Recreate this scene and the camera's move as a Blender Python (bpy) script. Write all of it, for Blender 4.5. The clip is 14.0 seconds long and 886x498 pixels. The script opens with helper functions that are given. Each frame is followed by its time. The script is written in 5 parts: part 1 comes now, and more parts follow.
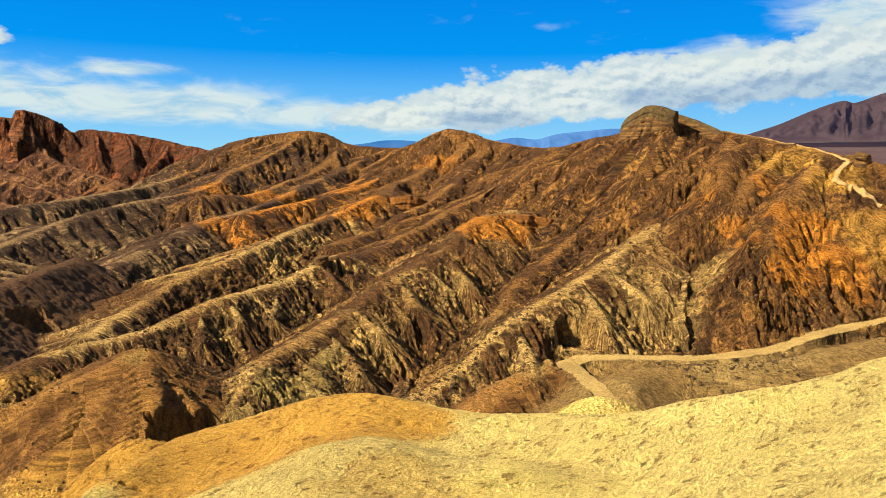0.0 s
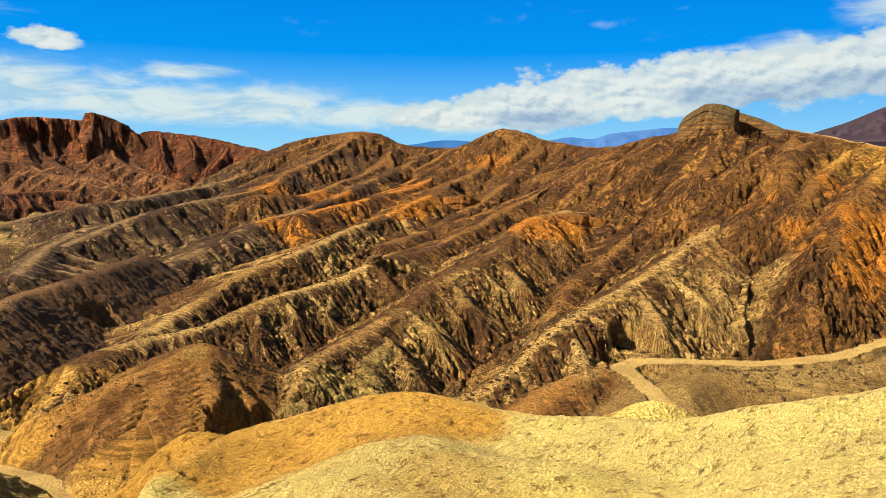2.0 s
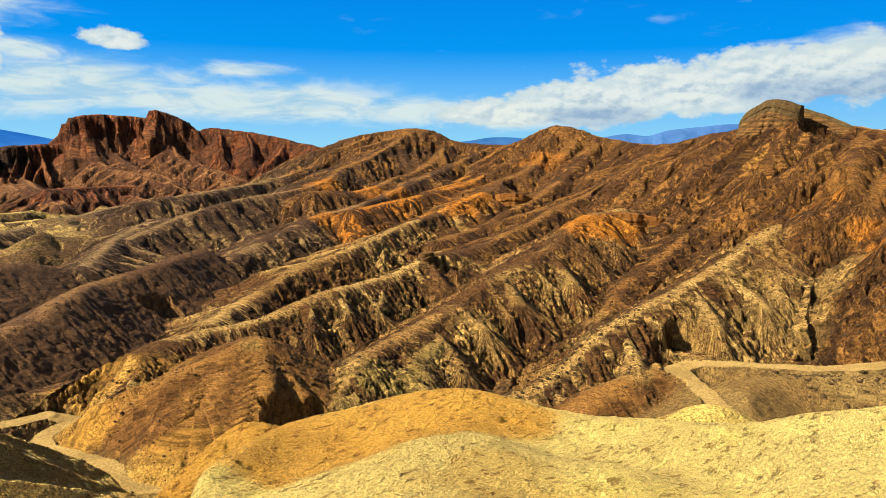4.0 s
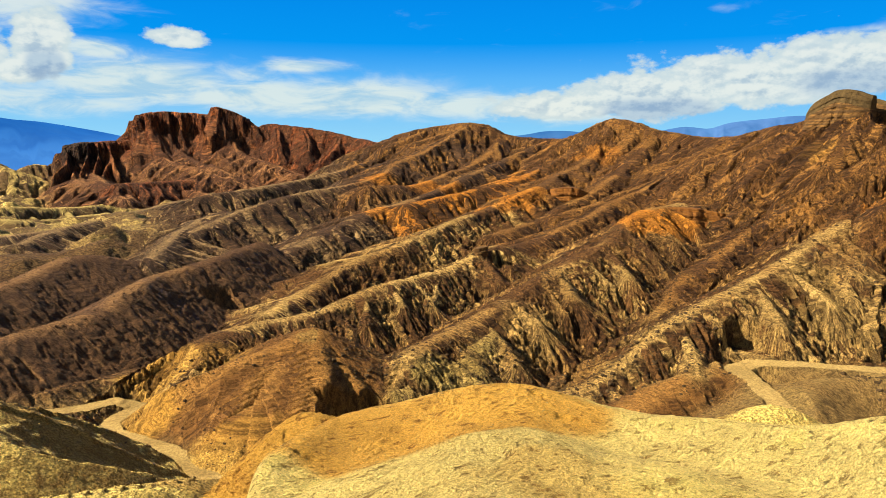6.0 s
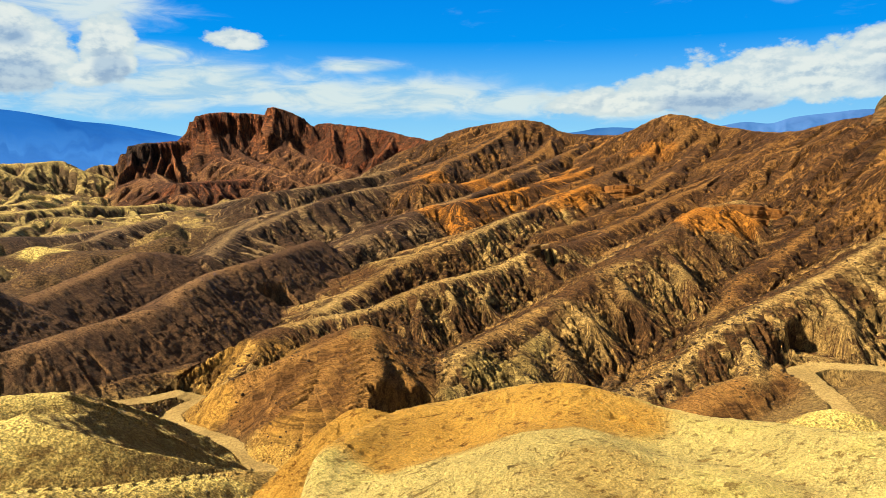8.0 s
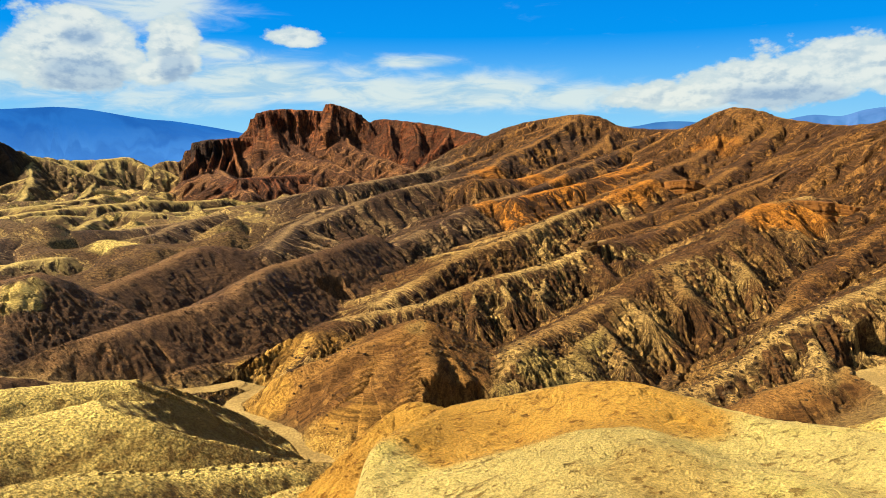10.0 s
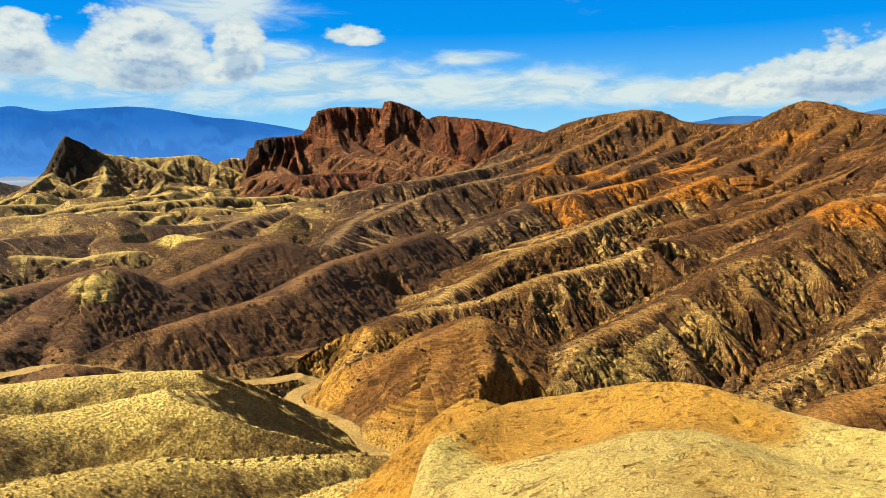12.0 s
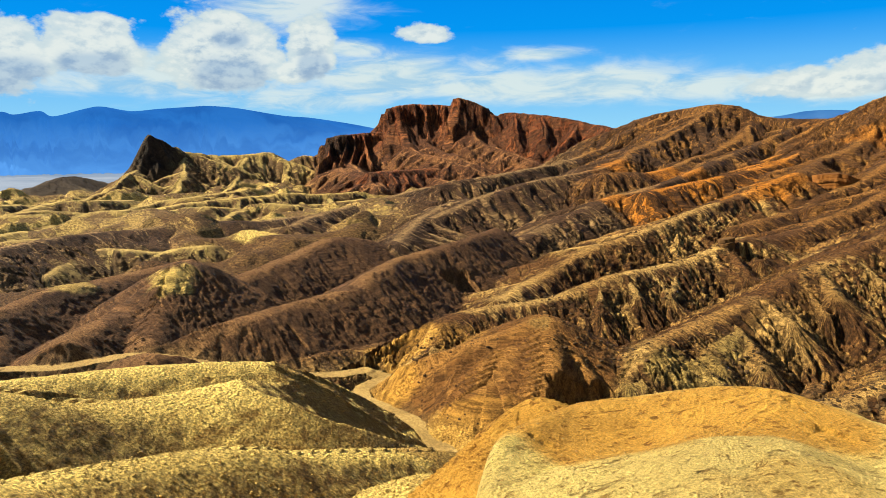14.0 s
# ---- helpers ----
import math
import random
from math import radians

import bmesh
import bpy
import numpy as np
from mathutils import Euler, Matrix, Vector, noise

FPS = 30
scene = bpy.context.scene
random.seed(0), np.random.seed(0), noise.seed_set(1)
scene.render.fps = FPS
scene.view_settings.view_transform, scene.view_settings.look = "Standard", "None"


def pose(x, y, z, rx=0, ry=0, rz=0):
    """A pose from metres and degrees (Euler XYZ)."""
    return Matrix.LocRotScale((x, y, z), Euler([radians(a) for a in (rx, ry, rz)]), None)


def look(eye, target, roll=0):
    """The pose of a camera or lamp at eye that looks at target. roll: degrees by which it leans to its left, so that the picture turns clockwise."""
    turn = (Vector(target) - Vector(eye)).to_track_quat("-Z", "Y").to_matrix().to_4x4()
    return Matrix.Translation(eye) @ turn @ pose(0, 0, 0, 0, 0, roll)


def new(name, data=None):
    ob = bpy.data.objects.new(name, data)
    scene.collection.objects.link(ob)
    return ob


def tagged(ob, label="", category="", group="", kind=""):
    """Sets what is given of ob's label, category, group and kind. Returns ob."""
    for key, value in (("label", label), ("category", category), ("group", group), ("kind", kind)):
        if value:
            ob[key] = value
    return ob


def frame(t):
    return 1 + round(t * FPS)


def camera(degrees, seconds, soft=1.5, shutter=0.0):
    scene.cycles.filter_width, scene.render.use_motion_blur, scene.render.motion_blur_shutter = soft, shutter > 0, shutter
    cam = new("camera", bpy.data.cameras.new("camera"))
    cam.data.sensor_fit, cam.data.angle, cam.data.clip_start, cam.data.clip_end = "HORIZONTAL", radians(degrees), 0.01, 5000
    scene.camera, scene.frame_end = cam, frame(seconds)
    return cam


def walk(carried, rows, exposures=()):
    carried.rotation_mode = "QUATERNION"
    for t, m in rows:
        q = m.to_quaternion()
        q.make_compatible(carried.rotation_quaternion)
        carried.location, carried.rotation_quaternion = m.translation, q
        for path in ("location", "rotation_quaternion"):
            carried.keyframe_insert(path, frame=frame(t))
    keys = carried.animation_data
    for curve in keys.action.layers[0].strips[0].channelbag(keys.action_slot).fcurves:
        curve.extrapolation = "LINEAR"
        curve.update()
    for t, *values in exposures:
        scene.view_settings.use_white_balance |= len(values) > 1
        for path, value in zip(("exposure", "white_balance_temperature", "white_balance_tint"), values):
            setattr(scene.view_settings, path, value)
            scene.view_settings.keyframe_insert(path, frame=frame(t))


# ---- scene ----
# ---- camera: a slow pan to the left from a hilltop, held at arm's length ----
EYE = 62.0
cam = camera(64.2, 14.0, soft=0.5)
ROWS = [
    (0.0, -0.000, -0.000, 62.00, 83.700, -0.298, 0.033),
    (0.5, -0.019, -0.000, 62.00, 83.666, -0.267, 1.095),
    (1.0, -0.037, -0.000, 62.00, 83.677, -0.267, 2.113),
    (1.5, -0.057, -0.001, 62.00, 83.672, -0.229, 3.223),
    (2.0, -0.076, -0.001, 62.00, 83.683, -0.267, 4.311),
    (2.5, -0.095, -0.002, 62.00, 83.676, -0.302, 5.414),
    (3.0, -0.113, -0.003, 62.00, 83.624, -0.358, 6.424),
    (5.5, -0.208, -0.010, 62.00, 83.006, -0.373, 11.841),
    (6.0, -0.228, -0.012, 62.00, 82.927, -0.255, 12.914),
    (6.5, -0.247, -0.015, 62.00, 82.873, -0.130, 13.983),
    (7.0, -0.265, -0.017, 62.00, 82.839, -0.021, 14.985),
    (7.5, -0.284, -0.019, 62.00, 82.799, 0.055, 16.053),
    (8.0, -0.303, -0.022, 62.00, 82.760, 0.135, 17.118),
    (10.5, -0.402, -0.039, 62.00, 82.332, 0.378, 22.678),
    (11.0, -0.421, -0.043, 62.00, 82.279, 0.453, 23.775),
    (11.5, -0.443, -0.047, 62.00, 82.217, 0.492, 24.989),
    (12.0, -0.465, -0.052, 62.00, 82.167, 0.527, 26.234),
    (12.5, -0.488, -0.057, 62.00, 82.142, 0.554, 27.555),
    (13.0, -0.511, -0.063, 62.00, 82.115, 0.601, 28.825),
    (13.5, -0.536, -0.069, 62.00, 82.064, 0.660, 30.243),
    (14.0, -0.562, -0.076, 62.00, 81.984, 0.698, 31.698),
]
walk(cam, [(t, pose(x, y, z, rx, ry, rz)) for t, x, y, z, rx, ry, rz in ROWS],
     exposures=((0.0, 1.48, 6600, 9), (14.0, 1.48, 6600, 9)))

# ---- daylight ----
SUN_LEFT, SUN_HIGH = 108.0, 35.0      # degrees to the left of +y, and above the horizon
world = bpy.data.worlds.new("daylight")
world.use_nodes = True
scene.world = world
wn, wl = world.node_tree.nodes, world.node_tree.links
wn.clear()
w_out, w_bg, w_sky = wn.new("ShaderNodeOutputWorld"), wn.new("ShaderNodeBackground"), wn.new("ShaderNodeTexSky")
w_sky.sky_type, w_sky.sun_disc = "NISHITA", False
w_sky.sun_elevation, w_sky.sun_rotation = radians(SUN_HIGH), radians(-SUN_LEFT)
w_sky.air_density, w_sky.dust_density, w_sky.ozone_density = 1.0, 0.6, 2.0
w_bg.inputs["Strength"].default_value = 0.05
wl.new(w_sky.outputs[0], w_bg.inputs[0])
wl.new(w_bg.outputs[0], w_out.inputs[0])
sun_data = bpy.data.lights.new("sun", "SUN")
sun_data.energy, sun_data.angle, sun_data.color = 5.0, radians(0.6), (1.0, 0.92, 0.75)
sun = new("sun", sun_data)
to_sun = Vector((-math.sin(radians(SUN_LEFT)) * math.cos(radians(SUN_HIGH)), math.cos(radians(SUN_LEFT)) * math.cos(radians(SUN_HIGH)), math.sin(radians(SUN_HIGH))))
sun.matrix_world = look(to_sun * 300, (0, 0, 0))


# ---- materials ----
class Tree:
    """A small helper to wire a node material."""

    def __init__(self, name):
        self.mat = bpy.data.materials.new(name)
        self.mat.use_nodes = True
        self.nt = self.mat.node_tree
        self.nt.nodes.clear()

    def node(self, kind, **values):
        n = self.nt.nodes.new(kind)
        for k, v in values.items():
            if k == "op":
                n.operation = v
            elif k == "blend":
                n.blend_type = v
        return n

    def put(self, socket, value):
        if hasattr(value, "is_output"):
            self.nt.links.new(value, socket)
        else:
            socket.default_value = value

    def math(self, op, a, b=0.0, clamp=False):
        n = self.node("ShaderNodeMath", op=op)
        n.use_clamp = clamp
        self.put(n.inputs[0], a)
        self.put(n.inputs[1], b)
        return n.outputs[0]

    def noise(self, vec, scale, detail=4.0, rough=0.55, warp=0.0):
        n = self.node("ShaderNodeTexNoise")
        self.put(n.inputs["Vector"], vec)
        n.inputs["Scale"].default_value, n.inputs["Detail"].default_value = scale, detail
        n.inputs["Roughness"].default_value, n.inputs["Distortion"].default_value = rough, warp
        return n.outputs[0]

    def mapped(self, vec, scale):
        n = self.node("ShaderNodeMapping")
        self.put(n.inputs["Vector"], vec)
        n.inputs["Scale"].default_value = scale
        return n.outputs[0]

    def step(self, value, lo, hi, smooth=True):
        n = self.node("ShaderNodeMapRange")
        n.interpolation_type = "SMOOTHSTEP" if smooth else "LINEAR"
        self.put(n.inputs["Value"], value)
        n.inputs["From Min"].default_value, n.inputs["From Max"].default_value = lo, hi
        return n.outputs[0]

    def mix(self, fac, a, b, blend="MIX"):
        n = self.node("ShaderNodeMix")
        n.data_type, n.blend_type = "RGBA", blend
        self.put(n.inputs[0], fac)
        self.put(n.inputs[6], a if hasattr(a, "is_output") else (*a, 1.0))
        self.put(n.inputs[7], b if hasattr(b, "is_output") else (*b, 1.0))
        return n.outputs[2]

    def finish(self, colour, rough=0.95, bump=None, strength=0.5, distance=1.0, specular=0.12):
        out, sh = self.node("ShaderNodeOutputMaterial"), self.node("ShaderNodeBsdfPrincipled")
        self.put(sh.inputs["Base Color"], colour)
        self.put(sh.inputs["Roughness"], rough)
        sh.inputs["Specular IOR Level"].default_value = specular
        if bump is not None:
            b = self.node("ShaderNodeBump")
            b.inputs["Strength"].default_value, b.inputs["Distance"].default_value = strength, distance
            self.put(b.inputs["Height"], bump)
            self.nt.links.new(b.outputs[0], sh.inputs["Normal"])
        self.nt.links.new(sh.outputs[0], out.inputs[0])
        return self.mat


def earth(name, grain=1.0, patch=0.03, strata=0.3, band=1.6, stones=0.5, cover=0.5, relief=1.0, flat=(0.80, 0.93), clods=0.0, steep=False, tone=1.0, pits=0.0, flutes=0.0, rills=0.0, score=1.0):
    """Badland earth: bare clay on the steep cuts and dark gravel on the gentler slopes, faint beds in the clay. The
    colours of rock and gravel come with the land ("rock", "gravel"). grain: size in metres of its finest lumps; steep:
    the gravel colour is painted on steep faces instead, as their shade; rills: spacing in metres of the rain rills that
    run straight down from the crest ("way" along it, "off" it)."""
    t = Tree(name)
    geo, tc = t.node("ShaderNodeNewGeometry"), t.node("ShaderNodeTexCoord")
    rock, grav, swept = t.node("ShaderNodeAttribute"), t.node("ShaderNodeAttribute"), t.node("ShaderNodeAttribute")
    rock.attribute_name, grav.attribute_name, swept.attribute_name = "rock", "gravel", "swept"
    pos = tc.outputs["Object"]
    sep, nor = t.node("ShaderNodeSeparateXYZ"), t.node("ShaderNodeSeparateXYZ")
    t.put(sep.inputs[0], pos)
    t.put(nor.inputs[0], geo.outputs["True Normal"])
    big = t.noise(pos, patch, 5.0, 0.6, 0.4)
    mid = t.noise(pos, patch * 7, 6.0, 0.68, 0.3)
    fine = t.noise(pos, 0.9 / grain, 6.0, 0.78)
    speck = t.noise(pos, 2.2 / grain, 5.0, 0.8)
    # beds: thin layers that follow height, gently tilted and wavy
    tilt = t.math("ADD", sep.outputs[2], t.math("MULTIPLY", sep.outputs[0], 0.16))
    bedz = t.math("ADD", tilt, t.math("MULTIPLY", mid, 3.0))
    comb = t.node("ShaderNodeCombineXYZ")
    t.put(comb.inputs[2], t.math("DIVIDE", bedz, band))
    bed = t.noise(comb.outputs[0], 1.0, 3.0, 0.6)
    slope = t.math("ADD", nor.outputs[2], t.math("MULTIPLY", t.math("SUBTRACT", mid, 0.5), 0.22))
    lay = t.step(t.math("ADD", slope, t.math("MULTIPLY", t.math("SUBTRACT", big, 0.5), 0.7)), flat[0], flat[1])
    # steep faces take the darker gravel colour, a painted stand-in for their shade
    if steep:
        lay = t.math("SUBTRACT", 1.0, t.step(slope, 0.80, 0.92))
    lay = t.math("MULTIPLY", lay, t.math("SUBTRACT", 1.0, t.math("MULTIPLY", t.step(t.math("ADD", swept.outputs["Fac"], t.math("MULTIPLY", t.math("SUBTRACT", mid, 0.5), 0.4)), 0.25, 0.75), 0.9)))
    bare = t.mix(t.step(big, 0.35, 0.65), t.mix(1.0, rock.outputs["Color"], (0.74, 0.72, 0.70), "MULTIPLY"), rock.outputs["Color"])
    bare = t.mix(t.math("MULTIPLY", t.step(bed, 0.44, 0.60), strata), bare, t.mix(1.0, bare, (0.50, 0.47, 0.45), "MULTIPLY"))
    gravel = t.math("MULTIPLY", lay, t.step(t.math("ADD", t.math("ADD", t.math("MULTIPLY", mid, 0.5), t.math("MULTIPLY", big, 0.5)), cover - 0.5), 0.30, 0.54))
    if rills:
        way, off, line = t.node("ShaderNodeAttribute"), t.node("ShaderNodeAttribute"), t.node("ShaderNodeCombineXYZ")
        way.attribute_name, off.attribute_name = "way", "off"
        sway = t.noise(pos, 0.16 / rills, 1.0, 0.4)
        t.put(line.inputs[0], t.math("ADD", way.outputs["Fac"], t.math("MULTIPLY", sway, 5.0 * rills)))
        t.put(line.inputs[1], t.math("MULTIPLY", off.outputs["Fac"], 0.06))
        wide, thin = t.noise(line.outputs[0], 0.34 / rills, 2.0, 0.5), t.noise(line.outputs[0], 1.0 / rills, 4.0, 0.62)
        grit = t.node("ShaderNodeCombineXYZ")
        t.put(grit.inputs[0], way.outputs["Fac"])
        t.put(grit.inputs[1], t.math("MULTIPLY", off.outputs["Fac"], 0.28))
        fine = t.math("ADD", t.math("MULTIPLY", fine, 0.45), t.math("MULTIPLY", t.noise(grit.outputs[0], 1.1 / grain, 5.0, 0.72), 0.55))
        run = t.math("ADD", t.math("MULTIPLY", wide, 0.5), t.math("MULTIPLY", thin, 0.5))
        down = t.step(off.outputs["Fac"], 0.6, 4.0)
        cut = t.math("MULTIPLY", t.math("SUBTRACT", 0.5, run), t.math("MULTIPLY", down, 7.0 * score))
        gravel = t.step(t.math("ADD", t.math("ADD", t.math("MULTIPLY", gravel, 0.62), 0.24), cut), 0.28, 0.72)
        # narrow drains of dark stones, coloured darker still as painted shade in the rills
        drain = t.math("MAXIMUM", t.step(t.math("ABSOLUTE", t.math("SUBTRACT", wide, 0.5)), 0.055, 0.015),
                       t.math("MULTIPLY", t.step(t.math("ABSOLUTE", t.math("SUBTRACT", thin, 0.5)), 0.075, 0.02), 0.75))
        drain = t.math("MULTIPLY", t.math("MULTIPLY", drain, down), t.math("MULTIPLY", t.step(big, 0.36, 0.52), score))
    col = t.mix(gravel, bare, grav.outputs["Color"])
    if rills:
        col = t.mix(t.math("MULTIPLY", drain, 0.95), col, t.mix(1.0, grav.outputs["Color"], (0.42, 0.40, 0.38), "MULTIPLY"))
    shade = t.mix(t.step(fine, 0.42, 0.58), (1 - 0.62 * tone, 1 - 0.64 * tone, 1 - 0.66 * tone), (1 + 0.50 * tone, 1 + 0.48 * tone, 1 + 0.45 * tone))
    col = t.mix(1.0, col, shade, "MULTIPLY")
    dots = t.math("MULTIPLY", t.step(speck, 0.53, 0.60), stones)
    col = t.mix(dots, col, t.mix(1.0, grav.outputs["Color"], (0.45, 0.43, 0.42), "MULTIPLY"))
    col = t.mix(t.math("MULTIPLY", t.step(speck, 0.43, 0.36), stones * 0.7), col, t.mix(1.0, col, (1.9, 1.85, 1.75), "MULTIPLY"))
    height = t.math("ADD", t.math("MULTIPLY", fine, 1.5), t.math("MULTIPLY", speck, 0.9))
    height = t.math("ADD", height, t.math("MULTIPLY", bed, strata * 0.8))
    if rills:
        height = t.math("ADD", height, t.math("MULTIPLY", t.math("MULTIPLY", thin, down), 0.8 * score * rills / (grain * relief)))
        height = t.math("ADD", height, t.math("MULTIPLY", t.math("MULTIPLY", wide, down), 1.6 * score * rills / (grain * relief)))
        height = t.math("SUBTRACT", height, t.math("MULTIPLY", drain, 0.35 * rills / (grain * relief)))
    if clods:
        v = t.node("ShaderNodeTexVoronoi")
        v.feature = "SMOOTH_F1"
        t.put(v.inputs["Vector"], t.mapped(pos, (1.0, 1.0, 1.0)))
        v.inputs["Scale"].default_value, v.inputs["Randomness"].default_value = 1.0 / clods, 1.0
        lump = t.math("SUBTRACT", 1.0, v.outputs["Distance"])
        height = t.math("ADD", height, t.math("MULTIPLY", lump, 1.6 * clods / grain))
    if pits:
        # wind-drawn streaks and small broken-out hollows in the crust, the hollows' shade painted dark
        drawn = t.node("ShaderNodeMapping")
        drawn.vector_type = "TEXTURE"
        t.put(drawn.inputs["Vector"], pos)
        drawn.inputs["Rotation"].default_value, drawn.inputs["Scale"].default_value = (0.0, 0.0, radians(50)), (1.9, 1.0, 1.0)
        streak = t.noise(drawn.outputs[0], 0.9 / pits, 6.0, 0.68, 0.15)
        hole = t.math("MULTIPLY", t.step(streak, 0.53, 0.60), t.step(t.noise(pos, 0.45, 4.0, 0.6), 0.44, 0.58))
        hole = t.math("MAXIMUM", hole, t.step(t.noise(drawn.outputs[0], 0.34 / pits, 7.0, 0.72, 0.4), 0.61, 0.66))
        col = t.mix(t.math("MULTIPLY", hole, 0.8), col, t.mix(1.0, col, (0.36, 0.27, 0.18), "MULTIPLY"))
        height = t.math("ADD", height, t.math("MULTIPLY", t.math("SUBTRACT", streak, t.math("MULTIPLY", hole, 0.8)), 3.6 * pits / grain))
    if flutes:
        # upright columns and clefts of a cliff
        cleft = t.noise(t.mapped(pos, (1.0, 1.0, 0.16)), 0.8 / flutes, 5.0, 0.62, 0.5)
        fold = t.math("ABSOLUTE", t.math("SUBTRACT", cleft, 0.5))
        wall = t.step(nor.outputs[2], 0.80, 0.55)
        height = t.math("ADD", height, t.math("MULTIPLY", t.math("MULTIPLY", t.step(fold, 0.0, 0.13), wall), 1.0 * flutes / grain))
        stained = t.mix(t.step(cleft, 0.40, 0.62), t.mix(1.0, col, (0.58, 0.48, 0.46), "MULTIPLY"), t.mix(1.0, col, (1.4, 1.35, 1.25), "MULTIPLY"))
        col = t.mix(wall, col, stained)
    return t.finish(col, 0.95, height, 1.0, 0.9 * grain * relief)


def plain_rock(name, colour, dark, scale, relief, band=0.0):
    """Rock or packed earth of one colour, with beds if band (metres) is given."""
    t = Tree(name)
    tc = t.node("ShaderNodeTexCoord")
    pos = tc.outputs["Object"]
    n1, n2 = t.noise(pos, scale, 7.0, 0.7, 0.3), t.noise(pos, scale * 5, 5.0, 0.7)
    col = t.mix(t.step(n1, 0.32, 0.68), dark, colour)
    height = t.math("ADD", n1, t.math("MULTIPLY", n2, 0.4))
    if band:
        sep, comb = t.node("ShaderNodeSeparateXYZ"), t.node("ShaderNodeCombineXYZ")
        t.put(sep.inputs[0], pos)
        t.put(comb.inputs[2], t.math("DIVIDE", t.math("ADD", sep.outputs[2], t.math("MULTIPLY", n1, band)), band))
        bed = t.noise(comb.outputs[0], 1.0, 3.0, 0.6)
        col = t.mix(t.step(bed, 0.42, 0.60), col, dark)
        height = t.math("ADD", height, bed)
    col = t.mix(t.math("MULTIPLY", t.step(n2, 0.58, 0.72), 0.5), col, tuple(c * 0.5 for c in dark))
    return t.finish(col, 0.95, height, 1.0, relief)


MATS = {
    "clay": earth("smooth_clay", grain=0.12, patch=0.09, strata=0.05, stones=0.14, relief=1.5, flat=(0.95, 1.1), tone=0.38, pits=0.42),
    "olive": earth("crumbly_clay", tone=0.75, grain=0.32, patch=0.05, strata=0.05, stones=0.35, relief=2.2, clods=0.5, steep=True, cover=0.9),
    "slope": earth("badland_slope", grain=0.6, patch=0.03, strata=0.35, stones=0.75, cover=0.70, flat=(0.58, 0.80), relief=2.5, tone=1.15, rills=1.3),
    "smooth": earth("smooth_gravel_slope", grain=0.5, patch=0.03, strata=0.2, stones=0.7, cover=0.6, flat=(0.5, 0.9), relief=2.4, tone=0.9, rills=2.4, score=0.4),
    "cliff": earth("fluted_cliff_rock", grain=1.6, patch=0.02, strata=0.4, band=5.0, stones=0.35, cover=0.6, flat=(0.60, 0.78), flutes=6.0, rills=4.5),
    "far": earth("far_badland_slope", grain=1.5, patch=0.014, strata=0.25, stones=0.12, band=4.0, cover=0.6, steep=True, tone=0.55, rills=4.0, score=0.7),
    "ground": earth("valley_ground", grain=1.0, patch=0.03, strata=0.0, stones=0.5),
    "wash": earth("packed_wash_bed", grain=0.5, patch=0.12, strata=0.0, relief=0.35, tone=0.45, stones=0.2, cover=0.3, flat=(2.0, 3.0)),
    "road": plain_rock("packed_wash", (0.44, 0.285, 0.11), (0.31, 0.18, 0.06), 0.35, 0.25),
    "path": plain_rock("trodden_path", (0.34, 0.205, 0.075), (0.26, 0.15, 0.05), 0.6, 0.2),
    "ledge": plain_rock("layered_sandstone", (0.20, 0.098, 0.025), (0.06, 0.031, 0.011), 0.35, 0.9, 1.3),
    "orange": plain_rock("orange_rock", (0.30, 0.115, 0.017), (0.13, 0.05, 0.012), 0.4, 0.8, 2.0),
    "crumb": plain_rock("clay_crumb", (0.50, 0.34, 0.11), (0.34, 0.20, 0.05), 3.0, 0.05),
    "clod": plain_rock("clay_clod", (0.50, 0.34, 0.085), (0.26, 0.16, 0.04), 2.0, 0.1),
    "cap": plain_rock("gravel_caprock", (0.085, 0.052, 0.018), (0.045, 0.028, 0.011), 0.5, 0.7),
    "scree": plain_rock("scree_rock", (0.085, 0.048, 0.018), (0.045, 0.026, 0.011), 0.7, 0.4),
}
# colours of the land by kind of soil: bare rock or clay, and the gravel that covers it (for olive and yellow also
# painted shade)
SOIL_COLOURS = {
    "cream": ((0.92, 0.68, 0.205), (0.74, 0.55, 0.14)),
    "orange_clay": ((0.74, 0.385, 0.058), (0.50, 0.225, 0.034)),
    "olive": ((0.90, 0.64, 0.165), (0.36, 0.205, 0.044)),
    "brown": ((0.32, 0.150, 0.034), (0.110, 0.0480, 0.0132)),
    "pale": ((0.62, 0.385, 0.115), (0.145, 0.0650, 0.0180)),
    "yellow": ((0.52, 0.360, 0.100), (0.150, 0.086, 0.030)),
    "orange": ((0.66, 0.245, 0.024), (0.125, 0.052, 0.0110)),
    "red": ((0.26, 0.075, 0.020), (0.130, 0.048, 0.016)),
    "dark": ((0.050, 0.032, 0.017), (0.030, 0.020, 0.011)),
    "scree": ((0.36, 0.165, 0.055), (0.120, 0.048, 0.018)),
    "mauve": ((0.35, 0.212, 0.083), (0.088, 0.044, 0.018)),
    "ground": ((0.21, 0.115, 0.035), (0.095, 0.047, 0.015)),
    "plum": ((0.30, 0.152, 0.054), (0.134, 0.064, 0.024)),
    "rust": ((0.40, 0.190, 0.042), (0.20, 0.088, 0.020)),
    "tan": ((0.38, 0.245, 0.076), (0.24, 0.15, 0.048)),
    "sand": ((0.42, 0.265, 0.082), (0.29, 0.170, 0.050)),
}

